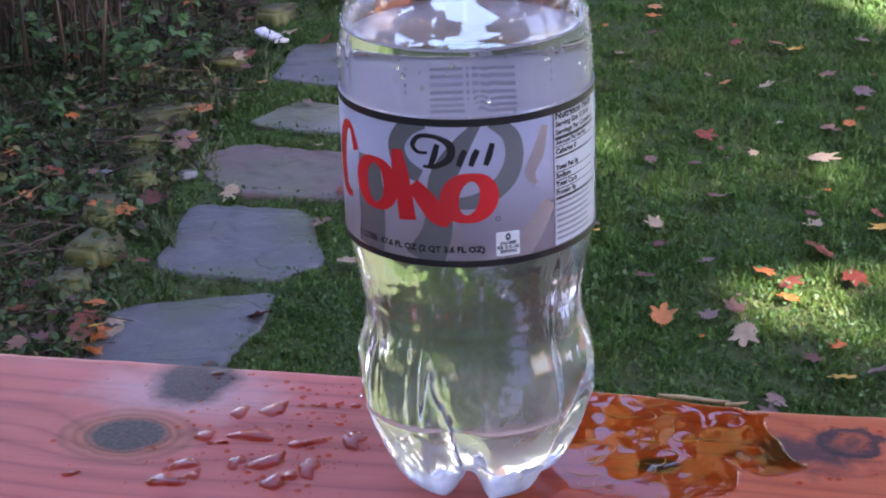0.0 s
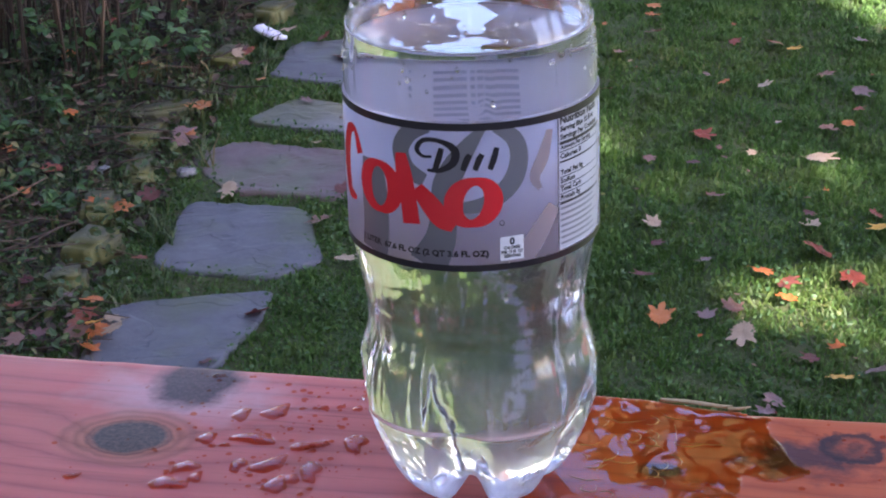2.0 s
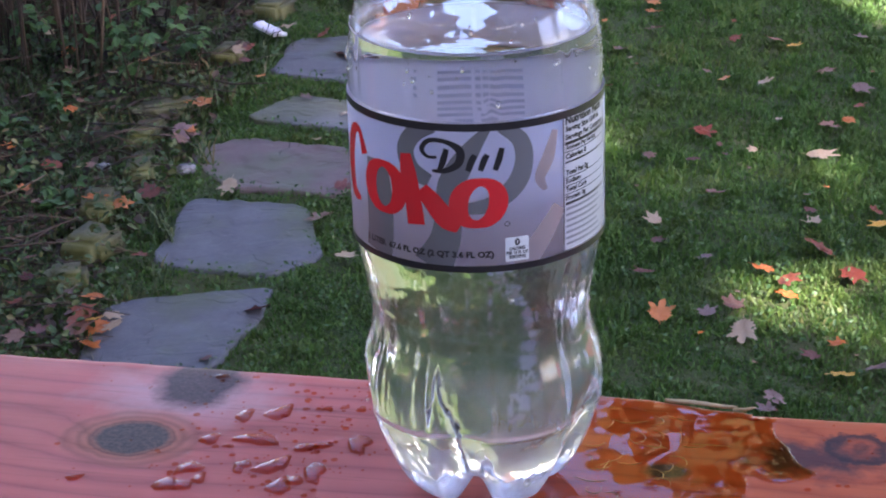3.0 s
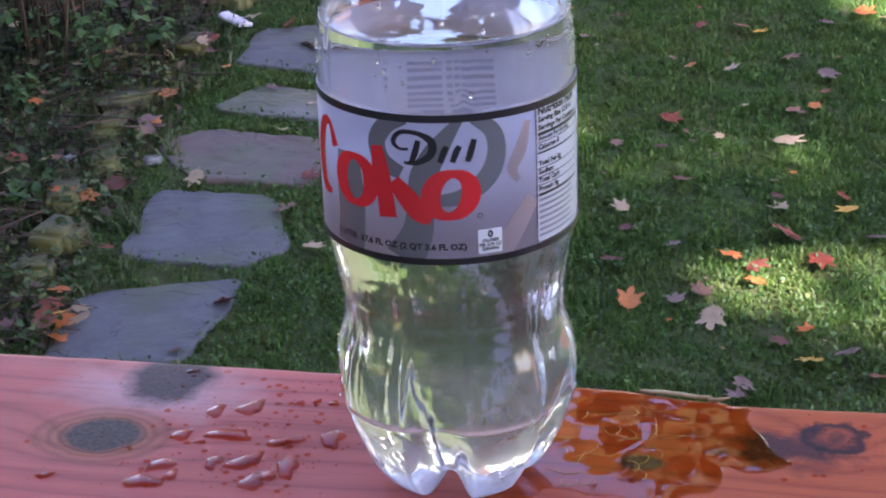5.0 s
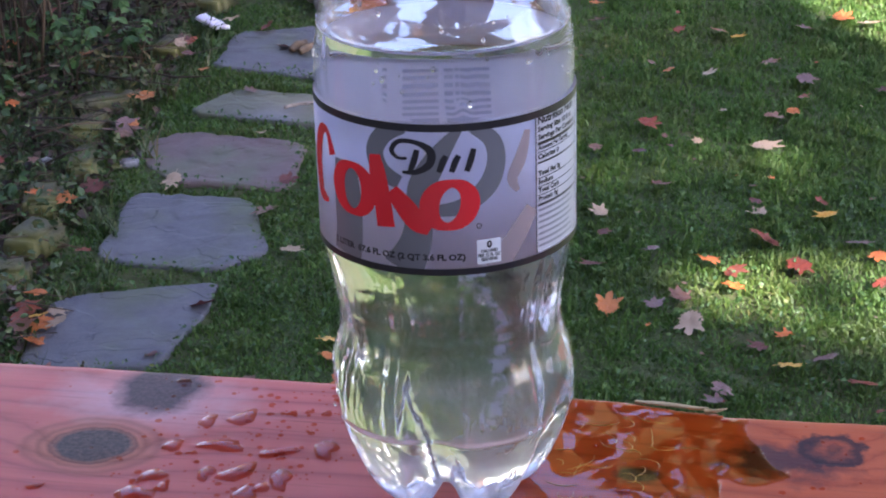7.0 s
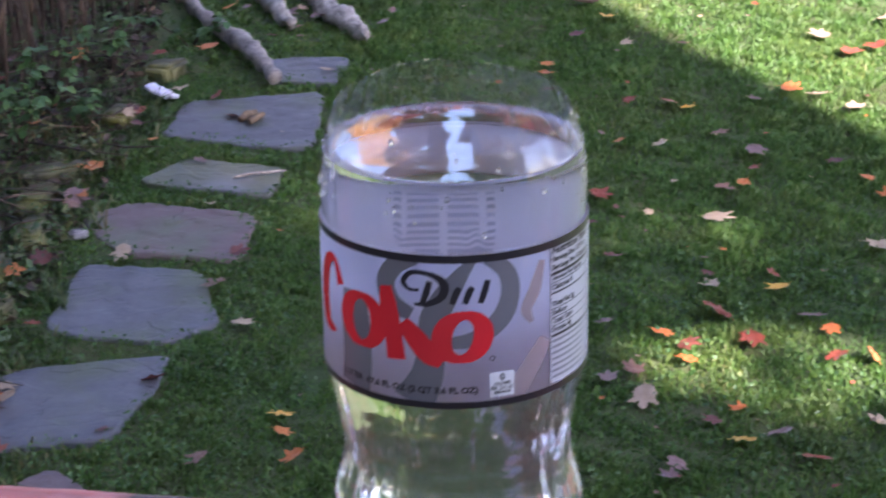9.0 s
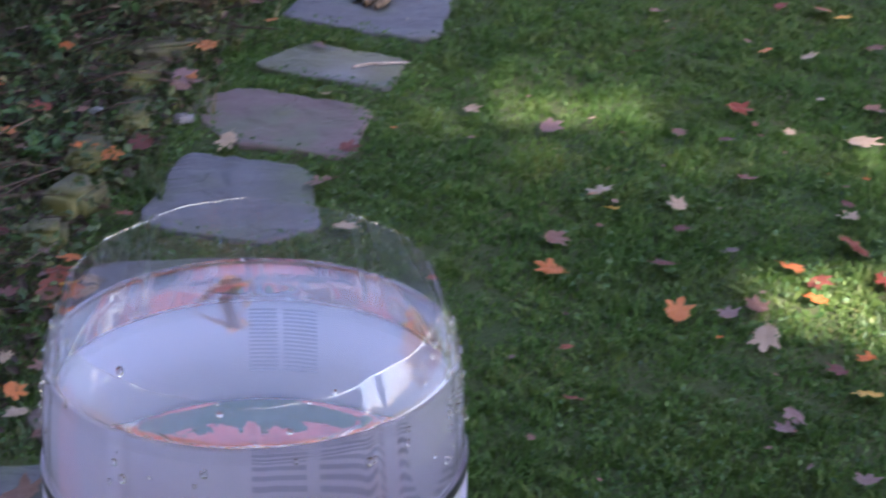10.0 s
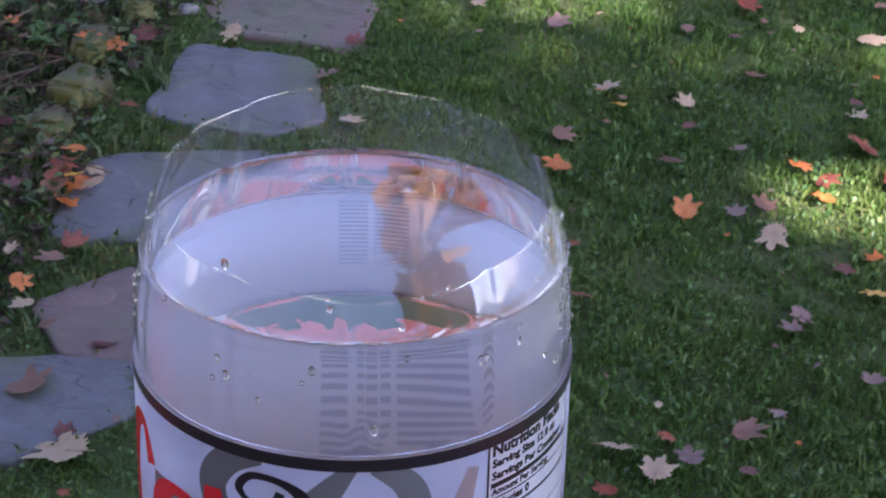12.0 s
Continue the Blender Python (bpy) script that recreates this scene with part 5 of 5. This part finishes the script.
scatter_leaves('brown', ((0.333, 5.276, 0.054), (0.788, 4.936, 0.058), (0.756, 4.569, 0.061), (0.274, 4.406, 0.044), (0.433, 3.61, 0.07), (-0.553, 4.072, 0.073), (0.46, 4.953, 0.032), (0.527, 4.318, 0.014), (0.367, 2.831, 0.064), (-0.984, 3.202, 0.057), (-0.94, 2.975, 0.054), (-0.948, 2.84, 0.11), (-0.758, 2.742, 0.031), (0.771, 5.638, 0.053), (1.268, 4.71, 0.097), (1.212, 4.33, 0.065), (-0.522, 3.273, 0.053), (-0.596, 5.144, 0.066), (-0.014, 6.136, 0.056), (0.492, 6.03, 0.111), (0.223, 5.123, 0.053), (-0.006, 3.86, 0.063), (-1.18, 3.45, 0.06),))
scatter_leaves('mauve', ((0.929, 5.178, 0.054), (0.876, 4.821, 0.073), (0.386, 3.843, 0.054), (0.868, 3.852, 0.071), (0.37, 3.574, 0.064), (0.724, 3.328, 0.074), (0.486, 3.215, 0.065), (0.467, 3.162, 0.055), (-0.97, 4.534, 0.073), (-0.663, 4.833, 0.044), (-0.04, 4.397, 0.061), (0.269, 2.743, 0.067), (0.43, 2.892, 0.046), (0.609, 3.011, 0.064), (1.125, 3.908, 0.077),))
scatter_leaves('tan', ((1.123, 5.21, 0.068), (0.614, 4.862, 0.057), (0.712, 4.393, 0.089), (0.633, 4.615, 0.028), (0.272, 4.034, 0.056), (0.656, 4.015, 0.061), (0.446, 3.498, 0.073), (-0.757, 5.271, 0.064), (-0.808, 4.262, 0.061), (-0.478, 3.869, 0.07), (-0.995, 3.611, 0.06), (-0.603, 4.527, 0.036), (0.547, 4.428, 0.027), (-0.238, 4.48, 0.056), (0.091, 4.085, 0.076), (0.132, 2.765, 0.085), (0.209, 2.699, 0.072), (-1.001, 3.043, 0.062), (-0.825, 2.645, 0.126), (-1.075, 3.222, 0.039), (0.212, 2.89, 0.021), (0.588, 5.646, 0.046), (1.21, 5.689, 0.083), (1.431, 5.828, 0.074), (1.209, 5.104, 0.083), (1.338, 5.016, 0.092), (1.105, 4.222, 0.092), (0.947, 3.365, 0.072), (-0.342, 5.503, 0.052),))
scatter_leaves('yellow', ((0.719, 5.121, 0.056), (0.823, 3.999, 0.067), (0.643, 3.301, 0.074), (-1.025, 3.518, 0.057), (-0.354, 3.442, 0.068), (0.119, 4.004, 0.054), (0.545, 5.887, 0.077),))

# small faded leaves between the larger ones
for _ in range(110):
    c = LEAF_RND.choice(("brown", "mauve", "maroon", "red", "tan", "brown", "brown", "orange"))
    scatter_leaves(c, ((LEAF_RND.uniform(-0.45, 1.5), LEAF_RND.uniform(2.5, 6.4), LEAF_RND.uniform(0.012, 0.026)),))
# a heap of leaves at the corner of a stepping stone
scatter_leaves("orange", ((-1.011, 3.537, 0.075), (-1.018, 3.454, 0.07)), 0.010)
scatter_leaves("red", ((-1.038, 3.497, 0.07),), 0.016)
scatter_leaves("brown", ((-1.048, 3.463, 0.07),), 0.006)
scatter_leaves("tan", ((-0.974, 3.528, 0.06),), 0.020)
# leaves caught round the fallen branches
for _ in range(16):
    scatter_leaves(LEAF_RND.choice(("brown", "tan", "mauve", "brown", "maroon")), ((LEAF_RND.gauss(-0.40, 0.14), LEAF_RND.gauss(5.92, 0.13), LEAF_RND.uniform(0.03, 0.06)),))
# leaves blown into the bed
for _ in range(90):
    y = LEAF_RND.uniform(2.7, 5.6)
    c = LEAF_RND.choice(("brown", "mauve", "maroon", "brown", "tan", "brown", "red", "orange"))
    scatter_leaves(c, ((LEAF_RND.uniform(-1.75, float(edge_line(y)) + 0.08), y, LEAF_RND.uniform(0.03, 0.062)),))

# ---- unseen tree added beside the house to break up the sun on the lawn ----


def shade_tree():
    rng = np.random.default_rng(9)
    tree = new("tree")
    tree.matrix_world = pose(5.6, -5.0, ground_z(0, -5))
    tagged(tree, "unseen leafy tree added to break up the sun on the lawn", "tree")
    v, f = tube_data([(0, 0, -0.1), (0.05, 0, 2.5), (-0.2, 0.1, 5), (-0.5, 0, 7)], [0.22, 0.17, 0.12, 0.05], 10)
    part("trunk", mesh_of("trunk", v, f, M_BARK, True), M_BARK, tree)
    verts, faces = [], []
    # loose leaves set along the sun's way to two wall openings, thin in the middle and dense round them
    for (x0, x1, z0, z1), centre, thin, thick in zip(openings[:2], ((0.50, 0.50), (0.40, 0.5)), (0.30, 0.27), (600, 1850)):
        for _ in range(int(thick * (x1 - x0) * (z1 - z0))):
            u, w = rng.uniform(-0.1, 1.1), rng.uniform(-0.1, 1.1)
            q = math.hypot((u - centre[0]) / 0.40, (w - centre[1]) / 0.42)
            clump = 0.5 + 0.5 * math.sin(u * 9 + 2.2 * math.sin(w * 7)) * math.sin(w * 11 + 3 * u)
            if rng.uniform() > thin * (0.4 + 1.2 * clump) + max(0.0, q - 0.66) * 1.0:
                continue
            y = rng.uniform(-6.4, -4.1)
            p = Vector((x0 + u * (x1 - x0), WALL_Y, z0 + w * (z1 - z0))) + SUN_DIR * ((y - WALL_Y) / SUN_DIR.y)
            p -= Vector((5.6, -5.0, ground_z(0, -5)))
            s = rng.uniform(0.04, 0.13)
            m = Matrix.Translation(p) @ Euler(rng.uniform(0, 6.28, 3)).to_matrix().to_4x4()
            k = len(verts)
            verts += [m @ Vector(q) for q in ((0, -s, 0), (s * 0.6, 0, s * 0.15), (0, s, 0), (-s * 0.6, 0, s * 0.15))]
            faces.append((k, k + 1, k + 2, k + 3))
    part("crown", mesh_of("crown", verts, faces, M_CANOPY), M_CANOPY, tree)


shade_tree()


def yard_tree(x, y, height, spread, seed, leaves=2600, material=None):
    """An unseen tree round the yard, which blocks part of the sky."""
    rng = np.random.default_rng(seed)
    tree = new("tree")
    z = ground_z(x, y)
    tree.matrix_world = pose(x, y, z)
    tagged(tree, "unseen leafy tree blocking part of the sky round the yard", "tree", "trees round the yard")
    v, f = tube_data([(0, 0, -0.1), (0.1, 0, height * 0.35), (-0.1, 0.1, height * 0.7), (0, 0, height * 0.95)], [0.26, 0.2, 0.13, 0.04], 10)
    part("trunk", mesh_of("trunk", v, f, M_BARK, True), M_BARK, tree)
    verts, faces = [], []
    for _ in range(leaves):
        u = rng.normal(0, 1, 3)
        u *= rng.uniform(0.35, 1.0) ** 0.5 / np.linalg.norm(u)
        p = Vector((u[0] * spread, u[1] * spread, height * 0.58 + u[2] * height * 0.48))
        s = rng.uniform(0.14, 0.34)
        m = Matrix.Translation(p) @ Euler(rng.uniform(0, 6.28, 3)).to_matrix().to_4x4()
        k = len(verts)
        verts += [m @ Vector(q) for q in ((0, -s, 0), (s * 0.7, 0, s * 0.2), (0, s, 0), (-s * 0.7, 0, s * 0.2))]
        faces.append((k, k + 1, k + 2, k + 3))
    part("crown", mesh_of("crown", verts, faces, material or M_CANOPY), material or M_CANOPY, tree)


# trees at the sides are added to block sky; those ahead darken the reflections
for i, (x, y, h, s) in enumerate(((3.2, 15, 11, 2.8), (7.5, 14, 12, 3.4), (12, 11, 12, 3.6), (14, 5, 12, 3.8), (5.2, 19, 13, 3.2), (-8, 3, 12, 3.6), (-7.5, 9, 12, 3.6), (-9, -3, 12, 3.6), (-8.5, 15, 12, 3.4), (10.5, 7, 11, 3.0))):
    yard_tree(x, y, h, s, 60 + i)
# autumn trees at the back of the yard
for i, (x, y, h, s, n) in enumerate(((-1.5, 18, 11.2, 0.7, 260), (-3.4, 18, 10.2, 0.5, 200), (0.5, 16.5, 9.4, 1.3, 420), (-2.6, 20, 6.6, 1.8, 600))):
    yard_tree(x, y, h, s, 80 + i, n, M_AMBER)


def overhanging_tree():
    """An unseen tall maple, added so that its thinning crown blocks sky over the yard."""
    rng = np.random.default_rng(31)
    tree = new("tree")
    tree.matrix_world = pose(-4.6, 4.0, ground_z(0, 4.0))
    tagged(tree, "unseen tall maple whose thinning crown blocks sky over the yard", "tree", "trees round the yard")
    v, f = tube_data([(0, 0, -0.1), (0.1, 0, 3.0), (0.5, -0.1, 5.5), (2.0, -0.4, 6.8), (4.6, -0.5, 7.4)], [0.28, 0.22, 0.16, 0.10, 0.04], 10)
    part("trunk", mesh_of("trunk", v, f, M_BARK, True), M_BARK, tree)
    verts, faces = [], []
    for _ in range(1500):
        p = Vector((4.4 + rng.uniform(-4.6, 4.6), -0.9 + rng.uniform(-2.4, 2.6), 7.2 + rng.uniform(-0.9, 0.9)))
        s = rng.uniform(0.14, 0.30)
        m = Matrix.Translation(p) @ Euler((rng.normal(0, 0.6), rng.normal(0, 0.6), rng.uniform(0, 6.28))).to_matrix().to_4x4()
        k = len(verts)
        verts += [m @ Vector(q) for q in ((0, -s, 0), (s * 0.7, 0, s * 0.2), (0, s, 0), (-s * 0.7, 0, s * 0.2))]
        faces.append((k, k + 1, k + 2, k + 3))
    part("crown", mesh_of("crown", verts, faces, M_CANOPY), M_CANOPY, tree)


overhanging_tree()
